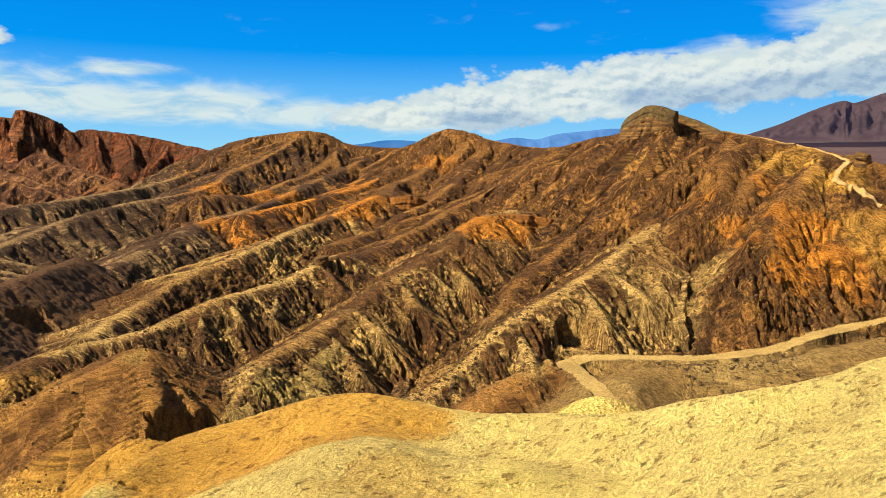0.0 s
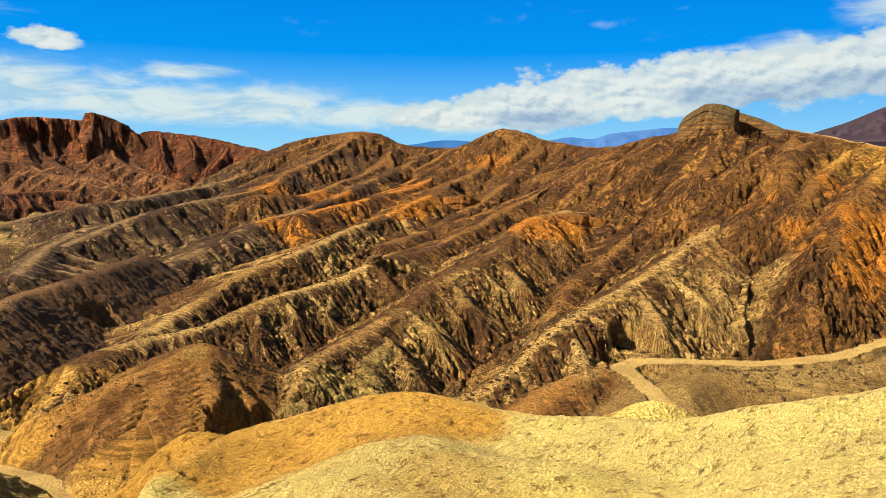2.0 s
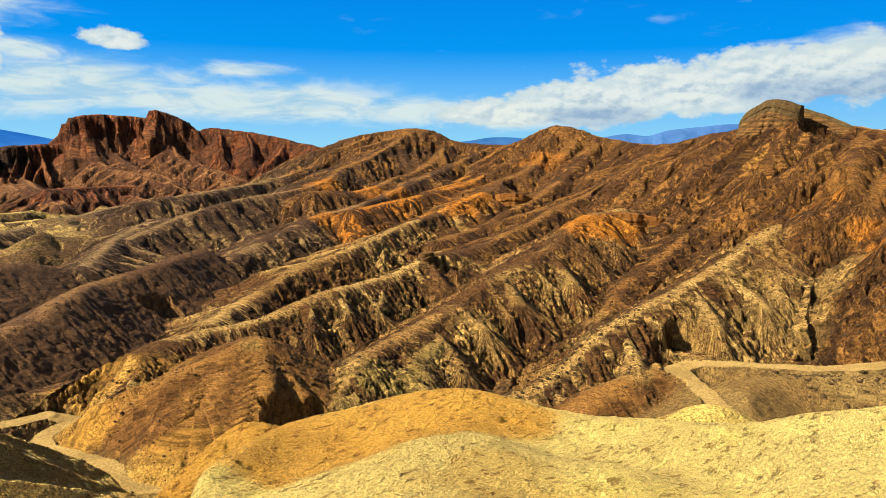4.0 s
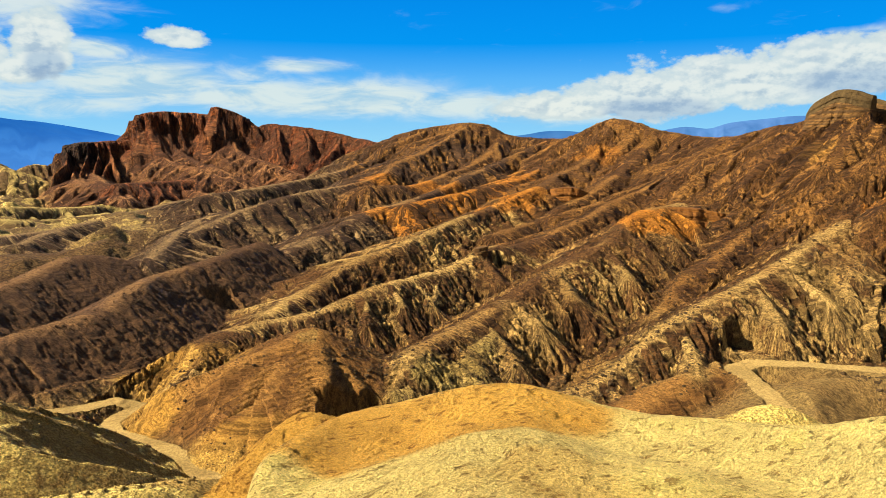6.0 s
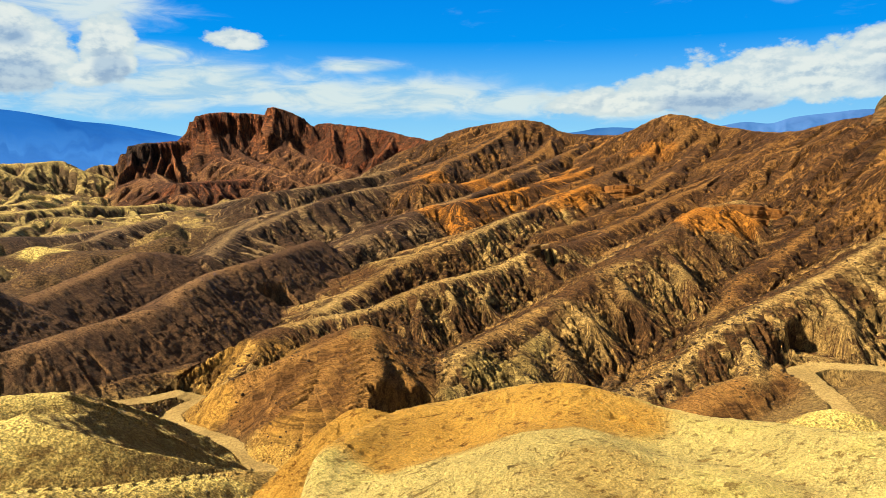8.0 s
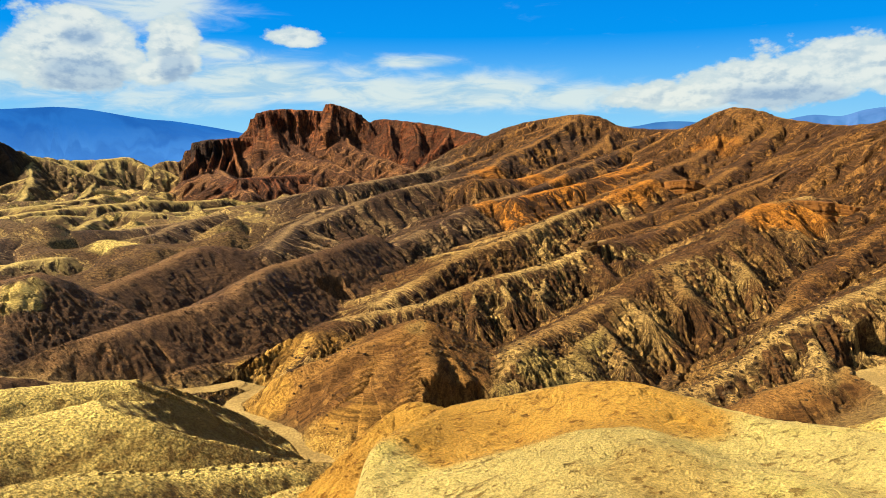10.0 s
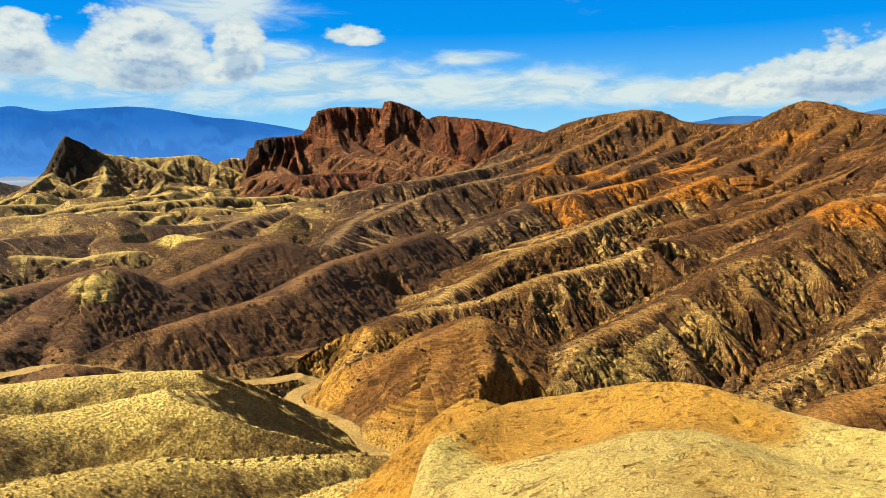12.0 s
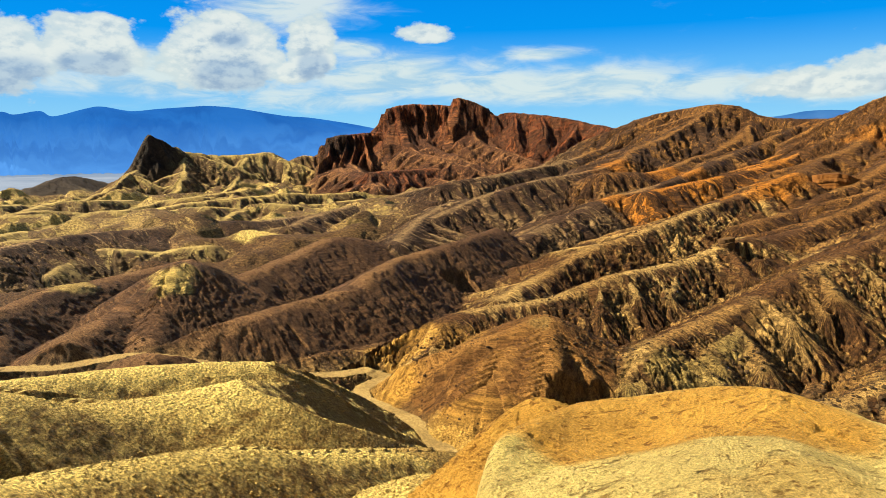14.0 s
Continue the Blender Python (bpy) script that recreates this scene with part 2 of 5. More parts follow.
# ---- land: noise and ridges ----


def lattice(ix, iy, seed):
    h = (ix * 374761393 + iy * 668265263 + seed * 1274126177) & 0xFFFFFFFF
    h = ((h ^ (h >> 13)) * 1274126177) & 0xFFFFFFFF
    return ((h ^ (h >> 16)) & 0xFFFF) * np.float32(1 / 65535.0)


def soft(x, y, seed=0):
    """Smooth value noise, 0 to 1."""
    fx, fy = np.floor(x), np.floor(y)
    ix, iy = fx.astype(np.int64), fy.astype(np.int64)
    u, v = x - fx, y - fy
    u, v = u * u * (3 - 2 * u), v * v * (3 - 2 * v)
    a, b = lattice(ix, iy, seed), lattice(ix + 1, iy, seed)
    c, d = lattice(ix, iy + 1, seed), lattice(ix + 1, iy + 1, seed)
    return (a + (b - a) * u) * (1 - v) + (c + (d - c) * u) * v


def rough(x, y, octaves, seed=0, gain=0.5):
    """Summed noise, about -0.5 to 0.5."""
    out, amp, total = np.zeros_like(x), 1.0, 0.0
    for k in range(octaves):
        out += amp * (soft(x * 2.03 ** k + 17.3 * k, y * 2.03 ** k - 9.1 * k, seed + k) - 0.5)
        total += amp
        amp *= gain
    return out / total


def smoothed(points, steps=4):
    """A Catmull-Rom line through the points."""
    q = [np.array(p, float) for p in points]
    q = [2 * q[0] - q[1], *q, 2 * q[-1] - q[-2]]
    out = []
    for i in range(1, len(q) - 2):
        for k in range(steps):
            u = k / steps
            out.append(0.5 * (2 * q[i] + (q[i + 1] - q[i - 1]) * u + (2 * q[i - 1] - 5 * q[i] + 4 * q[i + 1] - q[i + 2]) * u ** 2
                              + (3 * q[i] - q[i - 1] - 3 * q[i + 1] + q[i + 2]) * u ** 3))
    return np.array([*out, q[-2]])


def along(line, x, y, lean):
    """For points x, y: crest height, way along the line, distance and side (1 left, -1 right) of the best piece of the line."""
    line = line.astype(np.float32)
    best = np.full(x.shape, -1e9, x.dtype)
    z, s, d, side = np.zeros_like(x), np.zeros_like(x), np.zeros_like(x), np.ones_like(x)
    way = 0.0
    last = len(line) - 2
    for i, (p, q) in enumerate(zip(line[:-1], line[1:])):
        dx, dy = q[0] - p[0], q[1] - p[1]
        length = math.hypot(dx, dy) + 1e-9
        ux, uy = dx / length, dy / length
        rx, ry = x - p[0], y - p[1]
        a = rx * ux + ry * uy
        c = ux * ry - uy * rx
        t = np.clip(a, 0, length)
        dist = np.hypot(a - t, c)
        zz = p[2] + (q[2] - p[2]) * t / length
        score = zz * (lean > 0) - max(lean, 0.001 if lean else 1.0) * dist
        m = score > best
        turn = np.zeros_like(x)
        if i in (0, last):
            turn = np.arctan2(a - t, np.abs(c) + 1e-6) * 9.0
        best[m], z[m], d[m] = score[m], zz[m], dist[m]
        s[m] = (way + t + turn)[m]
        side[m] = np.where(c >= 0, 1.0, -1.0)[m]
        way += length
    return z, s, d, side


FAR_KINDS = ("beacon", "beacon_peak", "redcliff", "redback", "redfoot", "farknoll", "l6", "l7", "l8", "l9", "l10", "waves")
RIDGES = []


def ridge(kind, soil, line, left, right, round_off, gap, depth, cliff=0.0):
    """A crest line with slopes (rise over run) on its left and right, a rounded top, and gullies of that spacing and depth
    that run down its flanks; cliff: height of a steep face under the crest."""
    if depth >= 1.4 and not cliff and kind not in FAR_KINDS:
        right, round_off = right * 0.9, round_off * 1.8
    RIDGES.append((kind, soil, smoothed(line), left, right, round_off, gap, depth, cliff))
    if depth >= 1.4 and not cliff:
        spurs(kind, soil, line, right, gap, len(RIDGES))


def spurs(kind, soil, line, right, gap, seed):
    """Side spurs that leave a crest on its right and run down to the gully, lower than the crest but prouder than the flank."""
    rnd = random.Random(seed)
    pts = smoothed(line, 6)
    way, due = 0.0, gap * rnd.uniform(0.4, 1.0)
    for p, q in zip(pts, pts[1:]):
        d = q - p
        run = math.hypot(d[0], d[1])
        way += run
        if way < due:
            continue
        due = way + gap * rnd.uniform(0.9, 2.0)
        down = -1 if d[2] > 0 else 1
        ux, uy = d[0] / run, d[1] / run
        length = gap * rnd.uniform(1.8, 3.2)
        a = rnd.uniform(0.15, 0.75) * down
        vx, vy = uy + ux * a, -ux + uy * a
        v = math.hypot(vx, vy)
        vx, vy = vx / v, vy / v
        bend = rnd.uniform(-0.22, 0.22) * length
        fall = right * rnd.uniform(0.48, 0.70)
        bit = [(p[0] + vx * t * length + uy * 0 + ux * bend * t * t, p[1] + vy * t * length + uy * bend * t * t, p[2] - 0.02 * gap - fall * t * length * (0.8 + 0.2 * t)) for t in (0, 0.35, 0.7, 1.0)]
        RIDGES.append((kind, soil, smoothed(bit, 2), right * 1.12, right * 1.12, gap * 0.16, gap * 0.6, gap * 0.10, 0.0))


def flank(entry, number, x, y):
    kind, soil, line, left, right, round_off, gap, depth, cliff = entry
    z, s, d, side = along(line, x, y, 2.4 if cliff else (left + right) / 2)
    slope = np.where(side > 0, left, right)
    dd = np.sqrt(d * d + round_off ** 2) - round_off
    drop = dd * slope
    if cliff:
        # two walls of columns, one over the other, with a ledge of debris between; both die out here and there
        jag = 10.0 * soft(s / (gap * 0.5), s * 0 + number, 7) + 5.0 * soft(s / (gap * 0.2), s * 0 + number, 8)
        fade = 1 - 0.75 * blend(s, 330.0, 420.0)
        high = fade * cliff * (0.24 + 0.42 * soft(s / (gap * 2.2), s * 0 + number, 5))
        low = fade * cliff * 0.50 * blend(soft(s / (gap * 3.0), s * 0 + number, 6), 0.25, 0.6)
        ledge = cliff * (0.7 + 0.9 * soft(s / (gap * 1.9), s * 0 + number, 9))
        run = np.maximum(dd - jag, 0)
        first, after = np.minimum(run * 3.2, high), np.maximum(run - high / 3.2, 0)
        shelf, beyond = np.minimum(after, ledge) * slope, np.maximum(after - ledge - 0.6 * jag, 0)
        second = np.minimum(beyond * 3.0, low)
        drop = 0.12 * np.minimum(dd, jag) + first + shelf + second + np.maximum(beyond - low / 3.0, 0) * slope * 0.9
    wob = soft(x / (gap * 1.6), y / (gap * 1.6), number) * 1.3 + soft(x / (gap * 0.5), y / (gap * 0.5), number + 3) * 0.35
    a = s / gap + wob
    g = 1 - np.abs(np.sin(math.pi * a))
    g2 = 1 - np.abs(np.sin(math.pi * (a * 2.7 + 0.4 * wob)))
    near = np.clip(d / (gap * 1.1), 0, 1)
    near2 = np.clip(d / (gap * 0.5), 0, 1)
    size = 1.6 * soft(s / (gap * 2.3), side * 3 + number, 11)
    z = z + (0.012 if cliff == 0 else 0.05) * np.minimum(z, 60) * rough(s / (gap * (1.5 if cliff == 0 else 0.8)), s * 0 + number * 7.7, 4, 17, 0.6)
    return d, s + 13.7 * (number % 61), z - drop - (0.32 if cliff == 0 else 0.18) * depth * (g ** 1.4 * near * size + 0.3 * g2 ** 1.3 * near2 * near)


ridge("fg_bump", "orange_clay", [(-22.5, 45.7, 42.7), (-21.5, 47.3, 43.2), (-20.2, 49.0, 42.4)], 1.3, .6, 2, 3, .1, 0)
ridge("near_0", "olive", [(-38.0, 49.4, 29.3), (-36.2, 55.5, 29.7), (-34.3, 61.2, 25.4)], .6, .6, 3, 3, .2, 0)
ridge("near_1", "olive", [(-50.8, 19.7, 40.0), (-53.4, 23.9, 38.2), (-54.3, 30.8, 36.3), (-54.1, 38.6, 34.4), (-53.4, 45.8, 32.6), (-53.3, 51.8, 29.8), (-52.9, 60.5, 26.7), (-51.2, 69.4, 23.7), (-50.2, 77.4, 20.6), (-47.8, 85.8, 13.9)], .6, .70, 3.5, 6, .1, 0)
ridge("near_2", "olive", [(-88.6, 35.7, 36.0), (-88.5, 40.9, 33.8), (-87.3, 45.5, 31.5), (-85.2, 53.1, 29.1), (-82.9, 60.1, 28.2), (-79.8, 67.3, 28.2), (-77.1, 76.1, 28.1), (-77.5, 84.0, 25.2), (-76.0, 90.7, 20.3), (-73.4, 100.2, 12.9), (-72.8, 105.6, 7.8)], .6, .70, 6, 8, .12, 0)
ridge("near_3", "olive", [(-109.8, 44.4, 30.0), (-109.2, 50.8, 28.8), (-106.2, 66.7, 26.7), (-99.4, 84.3, 24.2), (-94.8, 93.8, 22.3), (-92.3, 100.3, 19.0), (-90.4, 104.7, 14.6)], .6, .70, 4, 8, .12, 0)
ridge("apex", "rust", [(-100.8, 124.7, 5.3), (-99.0, 133.6, 7.4), (-93.8, 143.3, 10.3), (-85.8, 155.1, 13.6), (-78.9, 164.2, 16.2), (-74.9, 171.5, 17.9)], .6, .55, 3, 7, 1.2, 0)
ridge("apex", "rust", [(-74.9, 171.5, 17.9), (-68.0, 164.7, 13.9), (-59.8, 159.3, 9.4), (-53.6, 154.0, 6.2), (-48.5, 149.0, 3.5)], 0.9, 0.9, 1.5, 7, 0.6, 0)
ridge("apex", "rust", [(-74.9, 171.5, 17.9), (-69.5, 160.0, 14.3), (-65.0, 151.0, 11.0), (-62.8, 143.0, 7.6), (-62.5, 134.5, 2.6)], 1.35, .5, 6, 9, 0.7, 0)
ridge("apex", "rust", [(-77.5, 162.0, 14.4), (-77.0, 152.0, 11.8), (-76.5, 143.0, 8.2), (-77.0, 135.0, 3.2)], .6, .6, 9, 9, 0.7, 0)
ridge("r1", "pale", [(-106.7, 141.6, 7.3), (-107.8, 159.2, 11.3), (-106.5, 175.4, 13.4), (-99.4, 190.9, 14.1), (-89.7, 203.2, 14.9), (-79.8, 222.2, 18.7), (-72.2, 234.2, 20.3), (-62.5, 248.3, 21.3), (-52.3, 262.9, 23.7), (-46.1, 276.2, 27.0), (-41.0, 287.1, 27.7)], .6, .6, 3, 8, 2, 0)
ridge("r2", "pale", [(-51.2, 164.2, 6.2), (-50.6, 174.8, 10.8), (-46.2, 186.4, 12.9), (-37.3, 204.6, 15.0), (-29.2, 220.1, 18.8), (-23.3, 232.8, 22.1), (-16.6, 245.4, 24.6), (-8.2, 261.9, 28.6), (-0.9, 276.0, 31.7), (7.4, 299.9, 37.6), (16.8, 319.6, 41.2), (31.8, 343.5, 43.3)], .6, .6, 3, 8, 2.2, 0)
ridge("r2b", "yellow", [(-48.8, 160.8, 6.1), (-41.5, 172.1, 7.6), (-37.1, 186.3, 10.7), (-31.2, 197.6, 12.6)], .6, .6, 2, 6, 1.2, 0)
ridge("r3", "pale", [(-8.8, 169.8, 5.0), (-0.4, 178.0, 7.1), (8.9, 189.8, 11.5), (17.6, 202.2, 16.7), (27.1, 213.3, 20.5), (39.7, 226.5, 24.1), (54.0, 242.1, 28.9), (68.0, 259.2, 33.9), (80.3, 273.5, 39.1), (94.2, 290.1, 44.7), (107.0, 312.2, 58.4), (110.8, 332.0, 66.0)], .6, .6, 3, 9, 2.4, 0)
ridge("r3b", "pale", [(68.0, 259.2, 33.9), (76.8, 246.3, 29.4), (82.0, 231.9, 23.8), (85.9, 221.9, 19.1)], .55, .6, 3, 7, 2, 0)
ridge("r3c", "rust", [(5.0, 159.9, 5.3), (13.7, 171.5, 7.8), (25.3, 184.3, 10.0), (35.4, 199.9, 12.0), (43.5, 207.5, 13.9)], .5, .5, 4, 8, 1.2, 0)
ridge("r4", "brown", [(60.9, 203.1, 10.0), (72.4, 213.0, 12.8), (88.3, 223.2, 16.1), (106.2, 235.1, 19.5), (128.2, 248.9, 23.2), (146.9, 261.6, 27.7), (162.0, 281.7, 36.5)], .5, .55, 3, 7, 1.6, 0)
ridge("r4b", "brown", [(104.2, 214.0, 11.0), (118.7, 222.3, 16.4), (134.7, 231.7, 20.3), (154.3, 233.6, 25.8)], .55, .6, 3, 7, 1.6, 0)
ridge("bank", "sand", [(41.9, 160.6, 11.4), (49.3, 173.1, 11.5), (61.2, 178.8, 11.7), (74.9, 176.8, 13.0), (89.7, 177.6, 14.6), (104.4, 183.3, 16.2), (121.9, 190.3, 17.3), (139.5, 195.3, 18.9)], .4, .5, 3, 8, 1.0, 0)
ridge("skyline", "brown", [(-235.0, 722.8, 80.7), (-205.4, 710.9, 91.7), (-127.9, 688.2, 99.8), (-88.1, 674.3, 87.0), (-49.5, 658.1, 83.0), (-22.4, 629.6, 85.2), (7.1, 600.0, 97.4), (38.3, 568.7, 85.9), (75.5, 514.5, 79.0), (96.5, 460.0, 83.1), (103.9, 417.3, 83.9), (112.1, 384.0, 89.1), (125.0, 364.1, 85.8), (137.1, 343.6, 81.6), (153.3, 314.7, 74.4), (158.1, 295.4, 71.0), (165.1, 268.2, 65.6), (171.3, 246.3, 63.5)], .5, .82, 5, 26, 5, 0)
ridge("r6", "brown", [(137.1, 343.6, 81.6), (135.1, 317.5, 63.5), (132.0, 291.5, 44.8), (128.1, 271.3, 30.7), (124.3, 253.1, 20.5)], .55, .6, 3, 9, 2.4, 0)
ridge("r7", "brown", [(153.3, 314.7, 74.4), (148.6, 289.1, 58.9), (147.4, 272.7, 48.2), (140.2, 261.8, 36.2), (129.9, 252.6, 24.7)], .55, .6, 3, 9, 2.4, 0)
ridge("r8", "brown", [(162.0, 281.7, 69.1), (150.0, 266.7, 57.1), (152.1, 255.1, 49.2), (152.0, 241.1, 38.3), (146.6, 224.3, 23.6)], .55, .6, 3, 9, 2, 0)
ridge("s1", "mauve", [(-127.9, 688.2, 99.2), (-150.5, 622.1, 75.0), (-167.2, 576.2, 62.5), (-184.2, 507.6, 46.2), (-202.6, 457.1, 40.3), (-220.9, 414.9, 33.8), (-224.2, 355.1, 21.9)], .5, .55, 4, 18, 4, 0)
ridge("s1b", "mauve", [(-205.4, 710.9, 91.7), (-222.2, 642.7, 62.4), (-243.1, 570.3, 48.5), (-259.5, 496.3, 42.1), (-276.5, 440.4, 37.1)], .5, .55, 4, 18, 4, 0)
ridge("s2", "mauve", [(-49.5, 658.1, 83.0), (-85.8, 583.7, 63.0), (-109.4, 518.6, 48.3), (-124.9, 453.1, 37.2), (-135.5, 408.1, 33.0), (-141.4, 363.5, 27.3), (-149.2, 316.6, 20.1), (-152.0, 270.2, 14.0), (-155.9, 244.5, 10.4)], .55, .55, 4, 12, 3.4, 0)
ridge("s3", "pale", [(7.1, 600.0, 97.4), (-10.6, 539.9, 67.5), (-31.6, 468.9, 51.8), (-49.3, 427.2, 44.1), (-63.8, 389.8, 36.2), (-80.5, 340.6, 29.8), (-91.5, 311.9, 24.8), (-103.4, 281.6, 19.1), (-109.1, 247.0, 13.2), (-112.5, 217.6, 9.8)], .55, .55, 3, 11, 3.2, 0)
ridge("s4", "brown", [(75.5, 514.5, 79.0), (41.2, 448.1, 56.2), (14.9, 409.7, 45.2), (-7.2, 369.9, 34.8), (-25.3, 334.0, 28.0), (-35.7, 307.9, 25.6), (-42.5, 286.9, 26.1)], .55, .55, 3, 11, 3, 0)
ridge("s5", "brown", [(96.5, 460.0, 83.1), (70.7, 393.7, 54.0), (50.8, 361.4, 43.0), (31.8, 343.5, 42.5)], .55, .55, 3, 11, 3, 0)
ridge("s6", "brown", [(110.5, 376.1, 67.9), (85.5, 339.4, 49.8), (64.3, 313.5, 38.1), (45.2, 286.4, 28.5), (28.5, 258.4, 21.2), (16.3, 231.4, 14.0), (8.8, 207.8, 10.2)], .5, .55, 3, 9, 1.6, 0)
ridge("l1", "plum", [(-154.4, 102.6, 11.3), (-155.9, 112.7, 12.6), (-156.1, 133.5, 14.4), (-153.7, 146.5, 15.3), (-152.3, 162.0, 15.9), (-149.8, 181.4, 17.3), (-152.7, 204.6, 20.5), (-157.4, 225.8, 20.4), (-155.3, 256.9, 22.4), (-159.2, 300.6, 23.9)], .55, .6, 4, 9, 1.1, 0)
ridge("l2", "plum", [(-179.0, 100.9, 14.2), (-187.6, 119.5, 15.3), (-193.2, 143.1, 15.3), (-202.1, 179.6, 16.1), (-208.4, 216.3, 19.3), (-211.0, 241.0, 22.3), (-208.7, 262.4, 21.3), (-201.8, 280.2, 14.1)], .55, .6, 4, 9, 1.1, 0)
ridge("l3", "plum", [(-170.3, 118.4, 11.1), (-184.1, 131.8, 16.6), (-196.0, 146.0, 25.7), (-195.9, 156.0, 25.4)], .6, .6, 4, 8, 1.1, 0)
ridge("l4", "plum", [(-209.6, 91.0, 18.8), (-217.1, 103.4, 17.8), (-230.3, 125.8, 18.6), (-235.6, 142.8, 17.5), (-247.0, 171.0, 15.9), (-252.7, 197.0, 16.4)], .55, .6, 4, 9, 1.1, 0)
ridge("l5", "mauve", [(-338.8, 150.0, 20.5), (-342.5, 165.8, 19.6), (-349.2, 196.1, 21.0), (-352.9, 246.4, 20.0), (-344.0, 290.7, 20.5), (-331.0, 319.9, 19.0), (-321.4, 356.9, 19.9)], .5, .55, 5, 16, 3.5, 0)
ridge("l6", "yellow", [(-511.8, 228.5, 16.8), (-529.7, 282.7, 21.6), (-507.2, 321.4, 16.7), (-495.3, 373.6, 18.9), (-483.4, 435.1, 22.2), (-470.0, 491.9, 21.6), (-443.0, 542.4, 21.9)], .5, .5, 5, 18, 4, 0)
ridge("m1", "mauve", [(-198.8, 276.1, 17.6), (-233.9, 361.1, 22.8), (-257.7, 451.9, 28.9), (-285.6, 573.0, 38.7), (-282.5, 640.7, 41.7)], .55, .55, 4, 12, 3, 0)
ridge("m2", "mauve", [(-302.7, 305.9, 18.1), (-322.9, 382.1, 21.7), (-349.7, 487.9, 24.6), (-361.1, 600.0, 31.5)], .55, .55, 4, 14, 3, 0)
ridge("beacon", "yellow", [(-653.5, 348.1, 4.0), (-720.4, 451.9, 18.3), (-769.0, 523.8, 36.5), (-790.2, 554.6, 43.6)], .55, .55, 4, 24, 7, 0)
ridge("beacon", "yellow", [(-793.1, 626.0, 64.0), (-773.7, 680.5, 57.9), (-746.3, 739.1, 61.0), (-729.7, 755.4, 48.6), (-718.8, 779.5, 56.3), (-695.1, 827.0, 47.1)], .55, .55, 4, 24, 7, 0)
ridge("beacon_peak", "dark", [(-799.1, 559.3, 44.8), (-805.2, 573.3, 73.8), (-807.3, 584.0, 85.4), (-807.0, 594.6, 84.8), (-800.3, 610.2, 74.5), (-791.0, 628.7, 61.0)], 1.5, 1.05, 1.2, 14, 1.3, 0)
ridge("beacon", "yellow", [(-790.9, 628.7, 62.4), (-733.4, 572.5, 35.0), (-686.5, 518.7, 11.8)], .6, .6, 4, 20, 5, 0)
ridge("beacon", "yellow", [(-760.7, 709.7, 57.5), (-705.4, 636.9, 29.2), (-666.9, 574.7, 12.1)], .6, .6, 4, 20, 5, 0)
ridge("redback", "red", [(-493.7, 972.0, 115.9), (-466.5, 974.3, 114.2), (-394.2, 973.4, 105.9), (-325.5, 945.7, 89.8), (-298.1, 933.7, 85.1)], .6, .8, 6, 30, 8, 0)
ridge("redcliff", "red", [(-691.0, 791.0, 58.4), (-687.6, 807.1, 82.0), (-668.0, 849.0, 87.8), (-641.4, 881.6, 92.7), (-642.5, 893.2, 125.3), (-615.4, 924.1, 131.5), (-571.2, 952.0, 130.0), (-559.8, 958.7, 141.0), (-518.7, 964.6, 125.0), (-472.7, 949.0, 89.7)], .8, .6, 4, 17, 12, 46)
RED_CREST = RIDGES[-1][2]
buttress = random.Random(4)
due = 6.0
for p, q in zip(RED_CREST[:-4], RED_CREST[1:-3]):
    due -= math.hypot(q[0] - p[0], q[1] - p[1])
    while due < 0:
        due += buttress.uniform(7.0, 17.0)
        r = math.hypot(p[0], p[1])
        ux, uy, tall = -p[0] / r, -p[1] / r, p[2] - 45
        side, ahead, step = buttress.uniform(-10, 10), buttress.uniform(0, 14), buttress.uniform(0.5, 0.85)
        ridge("redcliff", "red", [(p[0] + ux * a + uy * side * a / 60, p[1] + uy * a - ux * side * a / 60, 45 + tall * b) for a, b in
              ((ahead, buttress.uniform(0.86, 0.97)), (ahead + 7, step + 0.08), (ahead + 13, step - 0.14), (ahead + 45, step - 0.38), (ahead + 85, 0.02))], 3.4, 3.4, 0.8, 9, 1.0, 0)
due = 20.0
for p, q in zip(RED_CREST, RED_CREST[1:]):
    due -= math.hypot(q[0] - p[0], q[1] - p[1])
    if due < 0:
        due += buttress.uniform(26.0, 44.0)
        r = math.hypot(p[0], p[1])
        ux, uy, side, top = -p[0] / r, -p[1] / r, buttress.uniform(0.1, 0.7), p[2] - buttress.uniform(30, 44)
        ridge("talus", "scree", [(p[0] + ux * a - uy * side * a * a / 300, p[1] + uy * a + ux * side * a * a / 300, z) for a, z in
              ((14, top), (50, top * 0.80 + 6), (110, top * 0.55 + 12), (180, top * 0.36 + 15), (250, 22))], .6, .6, 3, 12, 2.6, 0)
ridge("redfoot", "red", [(-527.7, 679.4, 36.2), (-500.2, 748.5, 37.6), (-447.3, 815.6, 41.7), (-388.4, 845.2, 49.7)], .55, .55, 4, 16, 5, 0)
ridge("farknoll", "dark", [(-1317.3, 675.7, -16.0), (-1351.9, 759.1, 12.3), (-1375.4, 818.4, 18.4), (-1354.5, 852.5, 8.2), (-1338.3, 877.6, -10.0)], .35, .35, 8, 50, 6, 0)
ridge("l7", "yellow", [(-429.9, 191.1, 15.6), (-443.4, 232.1, 16.1), (-445.2, 269.5, 15.8), (-446.9, 312.7, 14.0), (-440.6, 346.3, 12.9)], .5, .5, 5, 18, 4, 0)
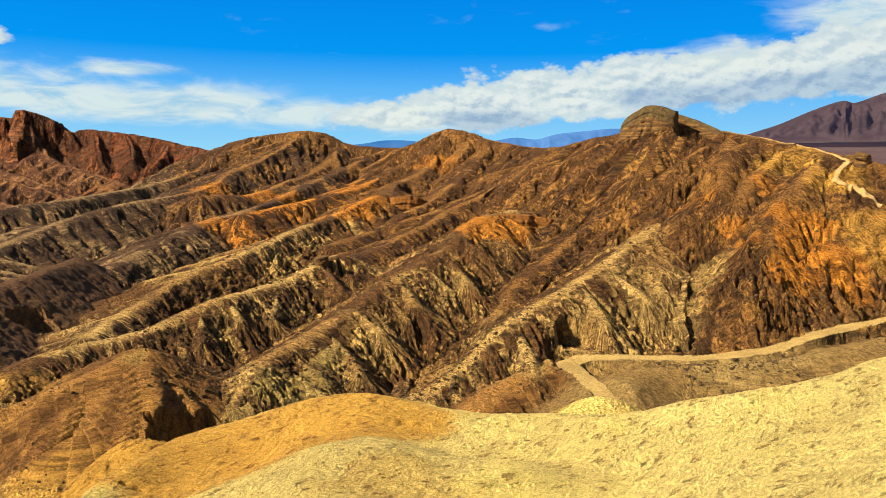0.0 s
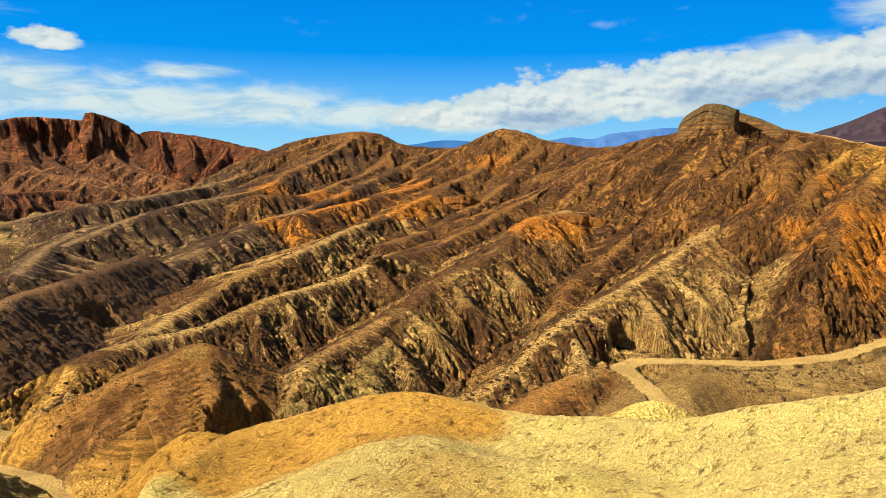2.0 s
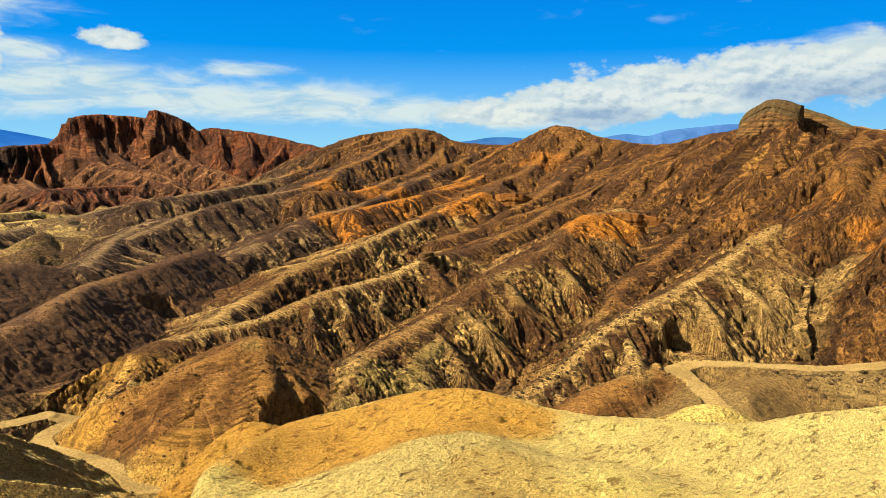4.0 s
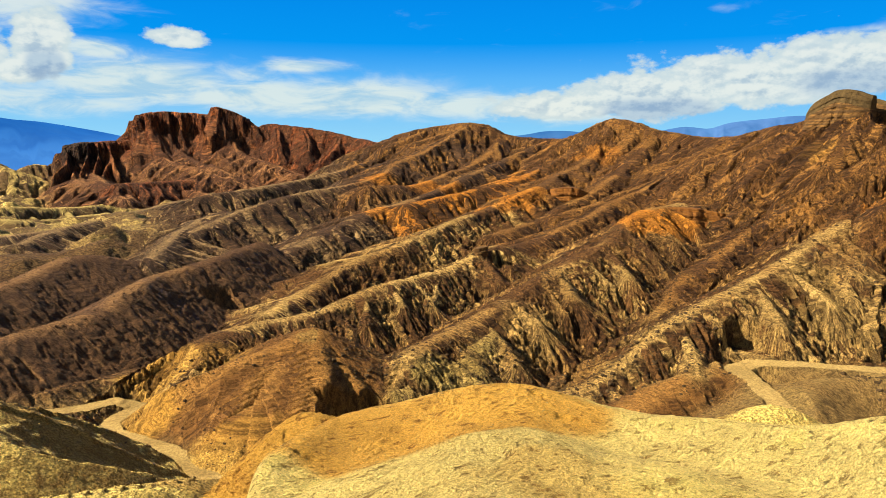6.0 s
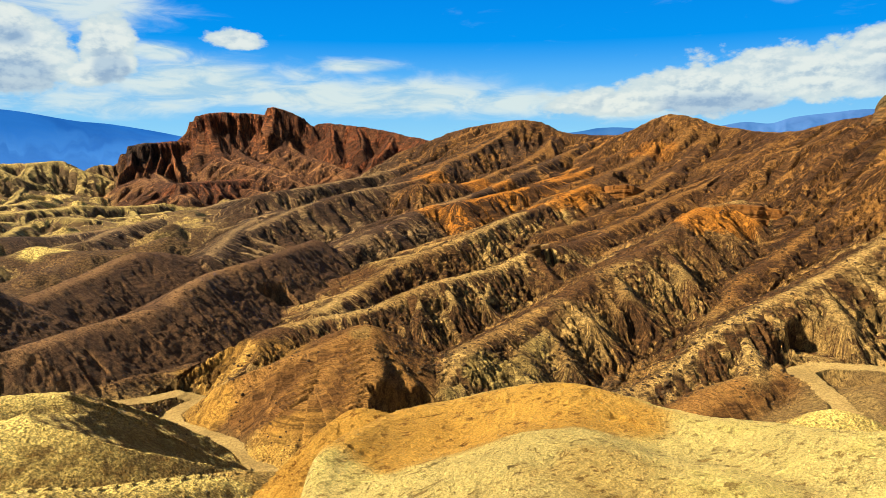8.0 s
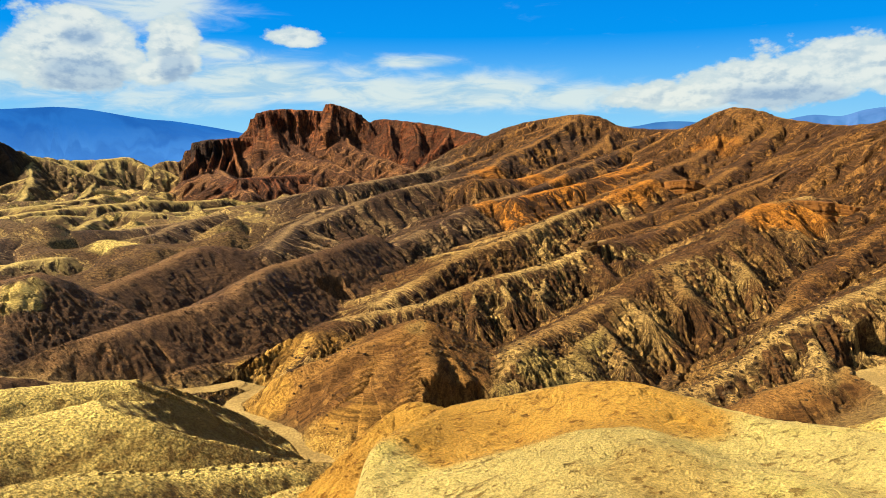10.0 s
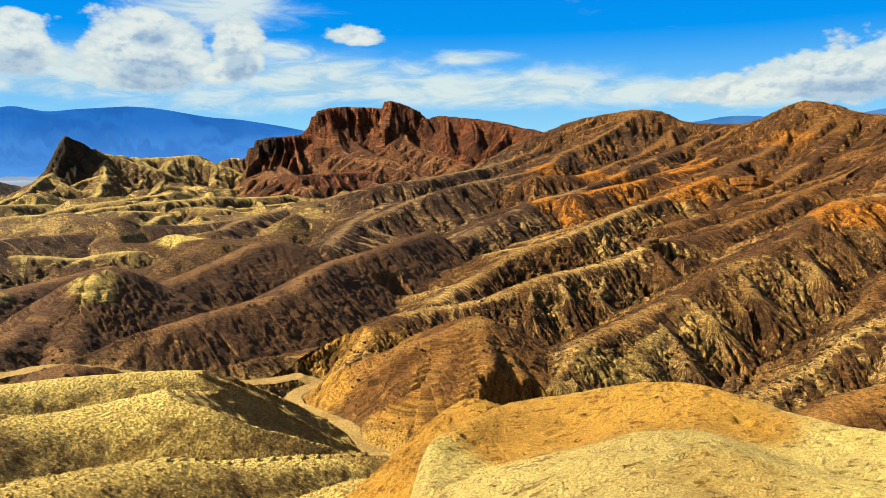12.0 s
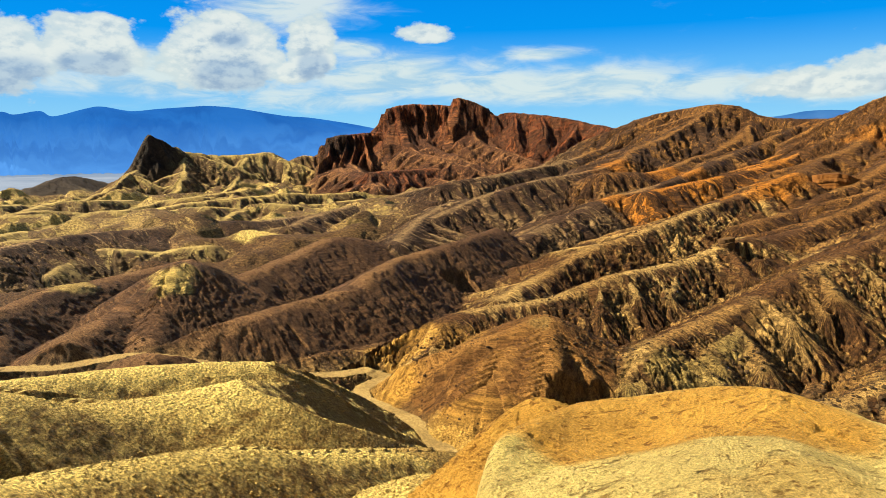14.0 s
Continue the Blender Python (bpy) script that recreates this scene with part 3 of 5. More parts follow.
ridge("l8", "yellow", [(-602.9, 269.7, 14.4), (-601.2, 339.5, 9.3), (-603.3, 393.8, 11.4), (-597.0, 471.0, 17.1), (-590.6, 540.2, 22.1)], .5, .5, 5, 20, 5, 0)
ridge("l9", "yellow", [(-438.1, 349.5, 14.0), (-436.2, 397.8, 15.8), (-421.9, 454.7, 15.2), (-397.4, 502.1, 19.1)], .5, .5, 5, 18, 4, 0)
ridge("l10", "yellow", [(-803.3, 360.5, 8.5), (-794.1, 424.6, 7.6), (-769.0, 468.4, 11.7), (-726.7, 497.0, 18.6)], .5, .5, 5, 22, 5, 0)
wave = random.Random(12)
for far_off, low_z in ((395, 12.0), (450, 14.0), (515, 14.5), (590, 17.0), (680, 20.0)):
    turn = wave.uniform(40, 42)
    while turn < 63:
        wide = wave.uniform(5.0, 9.0)
        ridge("waves", "yellow", [(-math.sin(radians(a)) * r, math.cos(radians(a)) * r, z) for a, r, z in
              ((turn, far_off * wave.uniform(1.0, 1.06), low_z - 2), (turn + wide * 0.35, far_off * wave.uniform(0.96, 1.0), low_z + wave.uniform(1, 4)),
               (turn + wide * 0.7, far_off * wave.uniform(0.96, 1.02), low_z + wave.uniform(0, 3)), (turn + wide, far_off * wave.uniform(0.9, 0.98), low_z - 3))], .5, .6, 5, 14, 2.4, 0)
        turn += wide * wave.uniform(0.7, 1.0)
ridge("s7", "brown", [(111.2, 380.1, 81.4), (98.6, 358.7, 60.5), (81.2, 332.2, 44.7), (67.5, 304.6, 33.9), (59.0, 286.0, 27.5)], .6, .6, 3, 10, 2, 0)
ridge("r5", "brown", [(125.0, 358.9, 77.6), (120.0, 330.9, 58.2), (115.1, 305.0, 41.5), (109.8, 283.5, 29.2), (104.4, 265.2, 20.5)], .6, .6, 3, 9, 2.2, 0)
ridge("r9", "brown", [(144.7, 329.6, 77.8), (145.8, 302.7, 61.1), (141.0, 281.7, 47.7), (133.1, 266.6, 35.6), (128.2, 257.9, 28.1)], .6, .6, 3, 9, 2.2, 0)
ridge("s8", "orange", [(-22.4, 629.6, 85.2), (-42.8, 568.4, 63.1), (-65.1, 495.7, 49.1), (-82.9, 462.6, 44.3), (-103.1, 438.0, 39.9), (-117.4, 413.7, 36.0)], .6, .6, 3, 12, 3, 0)
ridge("s9", "brown", [(-88.1, 674.3, 87.0), (-107.3, 600.5, 62.9), (-123.9, 546.1, 51.9), (-141.6, 500.3, 44.6), (-163.9, 472.4, 45.4)], .6, .6, 3, 14, 3, 0)
ridge("s10", "brown", [(38.3, 568.7, 85.9), (18.3, 509.7, 63.3), (-1.7, 460.0, 48.5), (-21.9, 424.4, 37.6), (-38.2, 383.1, 29.1), (-51.3, 346.2, 26.6)], .6, .6, 3, 12, 3, 0)
ridge("knoblet", "olive", [(22.2, 117.9, 20.8), (26.3, 119.1, 23.0), (30.3, 119.2, 22.6), (32.8, 119.7, 20.8)], .6, .6, 2, 5, .3, 0)

# the hilltop that the camera stands on: its brow as bearing (degrees to the left of +y), distance and height
BROW = np.array([(-180.0, 40.0, 59.0), (-60.0, 50.0, 55.0), (-42.0, 50.0, 52.5), (-32.7, 48.0, 51.3), (-29.8, 46.0, 50.2), (-26.9, 44.0, 49.7), (-22.7, 44.0, 48.7), (-19.0, 45.0, 47.4), (-15.6, 46.0, 46.0), (-10.2, 47.0, 45.2), (-4.1, 48.0, 44.7), (-0.8, 49.0, 44.6), (3.0, 50.0, 45.1), (6.7, 50.0, 45.7), (10.4, 50.0, 45.5), (16.3, 49.0, 44.5), (21.8, 46.0, 44.6), (28.7, 38.0, 45.4), (29.8, 34.0, 44.4), (31.5, 28.0, 43.0), (34.0, 18.0, 47.0), (38.0, 6.0, 57.0), (46.0, 3.0, 59.8), (90.0, 3.0, 60.0), (120.0, 30.0, 59.0), (180.0, 40.0, 59.0)])
BEARING = np.arange(-180.0, 180.5, 0.5)
BROW = [np.convolve(np.pad(np.interp(BEARING, BROW[:, 0], BROW[:, k]), 3, "edge"), np.hanning(9)[1:-1] / np.hanning(9).sum(), "valid") for k in (1, 2)]
# a low dome on it, in front of the brow
DOME = smoothed([(-9.2, 33.8, 47.0), (-8.3, 35.5, 46.9), (-6.5, 36.9, 46.5), (-4.4, 37.2, 46.1), (-1.9, 36.5, 45.9), (2.3, 34.9, 46.1)])
# dry washes: floor lines
WASHES = [
    (smoothed([(40.3, 146.5, 8.3), (39.9, 157.0, 8.2), (38.3, 167.7, 9.1), (36.6, 180.3, 9.4), (34.4, 188.9, 9.5), (39.1, 193.1, 10.0), (46.8, 192.4, 10.7), (57.3, 190.6, 11.1), (71.4, 186.8, 12.2), (86.7, 186.9, 14.0), (107.0, 196.8, 16.5), (131.8, 206.5, 18.9), (156.4, 210.2, 22.6)]), 3.0),
    (smoothed([(-65.1, 110.4, -2.0), (-75.2, 120.7, -1.4), (-81.0, 123.0, -0.9), (-90.2, 128.8, 0.2), (-104.7, 131.7, 0.7), (-112.0, 138.7, 0.5), (-113.3, 150.4, 0.2), (-120.7, 149.7, 1.3)]), 2.3),
    (smoothed([(-120.7, 149.7, 1.3), (-126.1, 137.2, 2.4), (-143.2, 125.4, 5.3), (-163.2, 109.4, 9.7), (-171.7, 93.3, 9.7), (-180.6, 74.8, 12.8)]), 2.6),
]
# hollows broken out of the slopes: place, radius, floor and steepness of the walls
SCOOPS = [(-51.5, 151.0, 4.0, 1.4, 1.9), (-56.0, 147.0, 3.6, 1.6, 2.0), (40.0, 201.0, 6.5, 10.4, 2.8), (-136.0, 235.0, 4.0, 6.4, 1.8), (38.5, 325.0, 4.5, 33.0, 2.4),
          (-20.6, 472.0, 5.5, 43.5, 2.0), (-38.0, 272.5, 3.6, 17.5, 3.0), (129.5, 356.0, 10.0, 66.0, 3.4), (100.0, 201.5, 2.6, 14.3, 1.8), (99.0, 291.0, 4.0, 45.0, 1.6)]
SOILS = {entry[0]: entry[1] for entry in RIDGES}
KINDS = list(dict.fromkeys(entry[0] for entry in RIDGES))


def blend(v, lo, hi):
    u = np.clip((v - lo) / (hi - lo), 0, 1)
    return u * u * (3 - 2 * u)


def land(x, y, fine=True):
    """Height of the land and the number of what covers it: 0 ground, 1 wash, 2 hilltop, 3... the kinds of ridge."""
    x, y = x.astype(np.float32), y.astype(np.float32)
    far = np.hypot(x, y)
    turn = np.degrees(np.arctan2(-x, y))                     # to the left of +y
    stops = [0, 150, 250, 400, 600, 900, 1500, 2500, 5000]
    mid = np.interp(far, stops, [0, 2, 6, 18, 44, 30, 20, 10, 40])
    west = np.interp(far, stops, [2, 4, 5, 8, 10, 10, -20, -52, -24])
    east = np.interp(far, stops, [0, 4, 12, 24, 34, 40, 62, 120, 262])
    base = mid + (west - mid) * blend(turn, 14, 34) + (east - mid) * blend(turn, -6, -20) * (far > 0)
    base = base + 5 * rough(x / 45, y / 45, 4, 90) * blend(far, 60, 300)
    folds = np.abs(rough(x / 70, y / 70, 3, 96)) * 3.2
    base = base + 20 * (folds - 0.3) * blend(turn, 22, 36) * blend(far, 260, 420) * (1 - blend(far, 1050, 1300))
    tag = np.zeros(x.shape, np.int32)
    for line, half in WASHES:
        z, s, d, side = along(line, x, y, 0)
        d = d + 2.5 * rough(x / 9, y / 9, 3, 71)
        floor = z + 0.45 * np.maximum(d - half, 0)
        low = floor < base
        base = np.where(low, floor, base)
        tag[(d < half) & low] = 1
    # nothing here runs straight: bend the plan of the ridges a little
    far_x, far_y = x, y
    bend = 7.0 * np.clip(far / 260, 0, 2.2) * blend(far, 130, 200)
    x, y = x + bend * rough(x / 44, y / 44, 3, 301), y + bend * rough(x / 44, y / 44, 3, 331)
    h = base.astype(np.float32)
    crest = np.full(x.shape, 50.0, np.float32)
    way = (0.8 * x + 0.6 * y).astype(np.float32)
    for number, entry in enumerate(RIDGES):
        line, slope = entry[2], min(entry[3], entry[4])
        cx, cy = line[:, 0].mean(), line[:, 1].mean()
        span = np.hypot(line[:, 0] - cx, line[:, 1] - cy).max() + (line[:, 2].max() * 1.05 + 30) / slope + entry[5]
        near = np.flatnonzero((np.abs(x - cx) < span) & (np.abs(y - cy) < span))
        if not len(near):
            continue
        qx, qy = x[near], y[near]
        bound = np.full(qx.shape, -1e9, x.dtype)
        for a in range(0, len(line) - 1, 5):
            bit = line[a:a + 6]
            ox = np.maximum(np.maximum(bit[:, 0].min() - qx, qx - bit[:, 0].max()), 0)
            oy = np.maximum(np.maximum(bit[:, 1].min() - qy, qy - bit[:, 1].max()), 0)
            bound = np.maximum(bound, bit[:, 2].max() * (1.05 if entry[8] else 1.01) + entry[5] * slope - slope * np.hypot(ox, oy))
        near = near[bound > h[near]]
        if not len(near):
            continue
        crest_d, crest_s, f = flank(entry, number, x[near], y[near])
        over = f > h[near]
        idx = near[over]
        h[idx] = f[over]
        crest[idx], way[idx] = crest_d[over], crest_s[over]
        tag[idx] = 3 + KINDS.index(entry[0])
    x, y = far_x, far_y
    for px, py, r, floor, wall in SCOOPS:
        m = np.flatnonzero((np.abs(x - px) < r * 4) & (np.abs(y - py) < r * 4))
        d = np.hypot(x[m] - px, y[m] - py) * (1 + 0.9 * rough(x[m] / (r * 0.8), y[m] / (r * 0.8), 3, int(r * 10)))
        h[m] = np.minimum(h[m], floor + wall * np.maximum(d - r, 0))
    for line, half in WASHES:
        z, s, d, side = along(line, x, y, 0)
        d = d + 3.4 * rough(x / 9, y / 9, 3, 71) + 1.0 * rough(x / 2.2, y / 2.2, 2, 73)
        wide = np.maximum(d - half, 0)
        h = np.maximum(h, z - 0.55 * wide - 200 * (wide > 22))
        floor = z + 0.75 * wide
        low = floor < h
        h = np.where(low, floor, h)
        tag[d < half] = 1
    edge_far = np.interp(turn, BEARING, BROW[0])
    edge_z = np.interp(turn, BEARING, BROW[1])
    part_way = far / edge_far
    inner = edge_z + (60.3 - edge_z) * np.interp(part_way, [0, 0.07, 0.2, 0.4, 0.55, 0.72, 0.86, 1.0], [1, 1, 0.68, 0.30, 0.17, 0.03, -0.03, 0.0])
    out_by = np.maximum(far - edge_far, 0)
    soft_by = np.clip(edge_far / 9, 0.5, 5)
    outer = edge_z - (np.sqrt(out_by ** 2 + soft_by ** 2) - soft_by) * np.interp(turn, [20, 30], [0.68, 0.85])
    top = np.where(far < edge_far, inner, outer)
    top = top + (0.25 + 1.1 * blend(part_way, 0.2, 0.5) * blend(part_way, 1.0, 0.8)) * rough(x / 10, y / 10, 3, 40) * blend(far, 8, 20)
    _, _, d, _ = along(DOME, x, y, 0)
    top = top + 1.5 * (1 - blend(d, 0.0, 8.0))
    m = top > h
    h = np.where(m, top, h)
    tag[m] = 2
    if fine:
        close = np.where((tag == 2) | (far < 140), 1.0, 0.0) * blend(far, 15, 25) * (1 - blend(far, 110, 140))
        lumps = 0.28 * rough(x / 1.6, y / 1.6, 4, 21, 0.62) * (1 - blend(far, 50, 75)) + 0.34 * rough(x / 2.6, y / 2.6, 3, 23, 0.6) * blend(far, 50, 75)
        pits = 0.30 * (far < 60) * blend(rough(x / 2.1, y / 1.2, 3, 33), 0.20, 0.28) * blend(rough(x / 9, y / 9, 2, 35), 0.0, 0.15)
        h = h + close * (lumps - pits)
        calm = np.where(tag == 1, 0.15, 1.0)
        mid_by, far_by = blend(far, 90, 160) * (1 - blend(far, 380, 520)), blend(far, 380, 520)
        h = h + calm * mid_by * (0.75 * rough(x / 5.2, y / 5.2, 3, 55, 0.55) + 0.38 * rough(x / 1.7, y / 1.7, 2, 58, 0.7))
        h = h + calm * far_by * (2.2 * rough(x / 15, y / 15, 3, 56, 0.55) + 0.5 * rough(x / 5, y / 5, 2, 59, 0.6))
    return h, tag, crest, way


def stripes(x, y, dx, dy, size, seed, long=3.4):
    """Noise of long stripes, that many metres apart, that run along (dx, dy); 1 on the ribs, 0 in the gullies between."""
    px, py = x / (size * long), y / (size * long)
    fx, fy = np.floor(px), np.floor(py)
    total, weight = np.zeros_like(x), np.zeros_like(x)
    for i in (-1, 0, 1):
        for j in (-1, 0, 1):
            cx, cy = fx + i, fy + j
            ix, iy = cx.astype(np.int64), cy.astype(np.int64)
            ox, oy = px - cx - lattice(ix, iy, seed), py - cy - lattice(ix, iy, seed + 7)
            w = np.maximum(1 - (ox * ox + oy * oy) / 2.0, 0) ** 3
            total += w * np.sin(math.pi * long * (oy * dx - ox * dy) + 6.28 * lattice(ix, iy, seed + 13))
            weight += w
    return np.abs(total) / (weight + 1e-4)


def eroded(x, y, h, tag, crest, ang, rad, shape, seed=200):
    """Gullies, big ones first, then straight rills, that run down the slopes of the land they find."""
    x, y, far = x.astype(np.float32), y.astype(np.float32), rad.ravel().astype(np.float32)
    hard = np.ones_like(h)
    hard[(tag == 1)] = 0.0
    hard[(tag == 0)] = 0.35
    hard[(tag == 0) & (far > 420) & (far < 1200)] = 0.5
    for k, kind in enumerate(KINDS):
        hard[tag == 3 + k] = HARDNESS.get(kind, 1.0)
    hard[tag == 2] = 0.06
    ribs = np.zeros_like(h)
    ca, sa = np.cos(ang.ravel()), np.sin(ang.ravel())
    patchy = 0.35 + 0.85 * blend(rough(x / 42, y / 42, 3, 77), -0.10, 0.16)
    plan = ((36.0, 0.13, 2.0, 1.7, 420, 650, 1e9), (19.0, 0.15, 2.2, 1.7, 110, 190, 1e9), (8.5, 0.100, 3.4, 1.6, 90, 140, 1600),
            (3.6, 0.080, 3.4, 1.4, 40, 80, 900), (1.6, 0.085, 3.4, 1.2, 30, 60, 330))
    for k, (size, force, long, sharp, lo, hi, end) in enumerate(plan):
        if k < 3:
            h2 = h.reshape(shape)
            if k == 2:
                h2 = blurred(h2[:, :, None], 6, 6)[:, :, 0]
            dr = np.gradient(h2, reach, axis=1).ravel()
            da = np.gradient(h2, spread, axis=0).ravel() / far
            hx, hy = -sa * dr - ca * da, ca * dr - sa * da
            steep = np.hypot(hx, hy) + 1e-6
            hx, hy = (hx / steep).astype(np.float32), (hy / steep).astype(np.float32)
        g = stripes(x, y, hx, hy, size, seed + 31 * k, long)
        amount = size * force * blend(crest, 0.0, size * 0.8) * np.clip(steep / 0.6, 0, 1.2) ** 1.3 * blend(far, lo, hi) * (1 - blend(far, end * 0.7, end)) * hard
        if 3 < size < 15:
            ribs = ribs + 0.6 * np.clip(g * 1.3, 0, 1)
        if size < 15:
            amount = amount * (patchy if size > 2 else 1)
        h = h - amount * 1.15 * (1 - np.clip(g * 1.3, 0, 1)) ** sharp
    return h, ribs * hard


HARDNESS = {"bank": 0.25, "r3c": 0.35, "redcliff": 0.4, "redback": 0.7, "near_0": 0.05, "near_1": 0.06, "near_2": 0.06, "near_3": 0.06, "fg_bump": 0.12, "apex": 0.16, "l1": 0.20, "l2": 0.20, "l3": 0.2, "l4": 0.2, "m1": 0.9, "m2": 0.9, "l5": 0.8}


def grid_mesh(name, xs, ys, zs, faces, material, colours=()):
    used, inverse = np.unique(faces, return_inverse=True)
    me = bpy.data.meshes.new(name)
    n, f = len(used), len(faces)
    me.vertices.add(n)
    me.vertices.foreach_set("co", np.stack([xs[used], ys[used], zs[used]], 1).astype(np.float32).ravel())
    me.loops.add(f * 4)
    me.loops.foreach_set("vertex_index", inverse.astype(np.int32).ravel())
    me.polygons.add(f)
    me.polygons.foreach_set("loop_start", np.arange(0, f * 4, 4, dtype=np.int32))
    me.polygons.foreach_set("use_smooth", np.ones(f, dtype=bool))
    me.materials.append(material)
    me.update(calc_edges=True)
    for key, values in colours:
        if values.ndim == 1:
            me.attributes.new(key, "FLOAT", "POINT").data.foreach_set("value", values[used].astype(np.float32))
            continue
        rgba = np.ones((n, 4), np.float32)
        rgba[:, :3] = values[used]
        me.attributes.new(key, "FLOAT_COLOR", "POINT").data.foreach_set("color", rgba.ravel())
    return new(name, me)


def blurred(a, ra, rr):
    """Box blur of a grid of colours over neighbours in bearing and in distance."""
    for axis, r in ((0, ra), (1, rr)):
        pad = [(0, 0)] * 3
        pad[axis] = (r + 1, r)
        c = np.cumsum(np.pad(a, pad, "edge"), axis=axis)
        n = a.shape[axis]
        lo, hi = [slice(None)] * 3, [slice(None)] * 3
        lo[axis], hi[axis] = slice(0, n), slice(2 * r + 1, 2 * r + 1 + n)
        a = (c[tuple(hi)] - c[tuple(lo)]) / (2 * r + 1)
    return a


# patches of other earth: place, half width, soil, strength
PATCHES = [
    (-49, 420, 22, "orange", 0.95),
    (-60, 406, 14, "orange", 0.8),
    (19, 309, 18, "orange", 0.95),
    (30, 319, 13, "orange", 0.95),
    (-136, 410, 18, "orange", 0.9),
    (-135, 506, 22, "orange", 0.9),
    (-105, 496, 18, "orange", 0.9),
    (-173, 525, 22, "orange", 0.8),
    (-6, 541, 20, "orange", 0.6),
    (119, 232, 12, "orange", 0.95),
    (109, 222, 9, "orange", 0.95),
    (131, 246, 9, "orange", 0.9),
    (106, 259, 7, "orange", 0.6),
    (147, 239, 14, "orange_clay", 0.5),
    (145, 297, 15, "orange_clay", 0.6),
    (92, 347, 9, "orange_clay", 0.2),
    (-43, 172, 9, "yellow", 0.9),
    (-35, 176, 8, "yellow", 0.7),
    (-75, 167, 4, "yellow", 0.35),
    (-190, 142, 9, "olive", 0.85),
    (-231, 132, 10, "olive", 0.6),
    (-114, 162, 11, "orange_clay", 0.6),
    (-101, 138, 9, "orange_clay", 0.7),
    (-74, 129, 12, "orange_clay", 0.5),
    (-293, 274, 14, "olive", 0.7),
    (-8, 45, 10, "orange_clay", 0.9),
    (-6, 49, 8, "orange_clay", 0.9),
    (-13, 44, 9, "orange_clay", 0.9),
    (-16, 40, 7, "orange_clay", 0.8),
    (-20, 46, 5, "orange_clay", 0.9),
    (-2, 32, 5, "orange_clay", 0.35),
    (24, 40, 6, "cream", 0.5),
    (-97, 163, 10, "orange_clay", 0.4),
    (-74, 96, 13, "rust", 0.7),
    (-49, 79, 10, "rust", 0.6),
    (-93, 98, 11, "rust", 0.6),
    (-34, 58, 6, "rust", 0.4),
    (71, 219, 15, "pale", 0.8),
    (86, 237, 12, "pale", 0.8),
    (75, 176, 20, "tan", 0.6),
    (38, 164, 10, "tan", 0.5),
    (125, 242, 8, "orange", 0.95),
    (118, 249, 8, "orange", 0.8),
    (129, 282, 9, "orange", 0.6),
    (102, 280, 6, "orange", 0.5),
    (96, 288, 6, "orange", 0.4),
    (103, 237, 6, "orange", 0.5),
    (131, 227, 11, "orange", 0.7),
    (149, 269, 12, "orange_clay", 0.7),
    (62, 243, 13, "pale", 0.7),
    (-21, 208, 14, "pale", 0.6),
    (-805, 588, 26, "dark", 0.9),
    (-794, 605, 22, "dark", 0.8),
    (-1333, 770, 58, "dark", 0.95),
    (-1330, 825, 49, "dark", 0.95),
    (-1323, 710, 49, "dark", 0.95),
    (-676, 805, 34, "dark", 0.9),
    (-658, 842, 30, "red", 0.9),
]


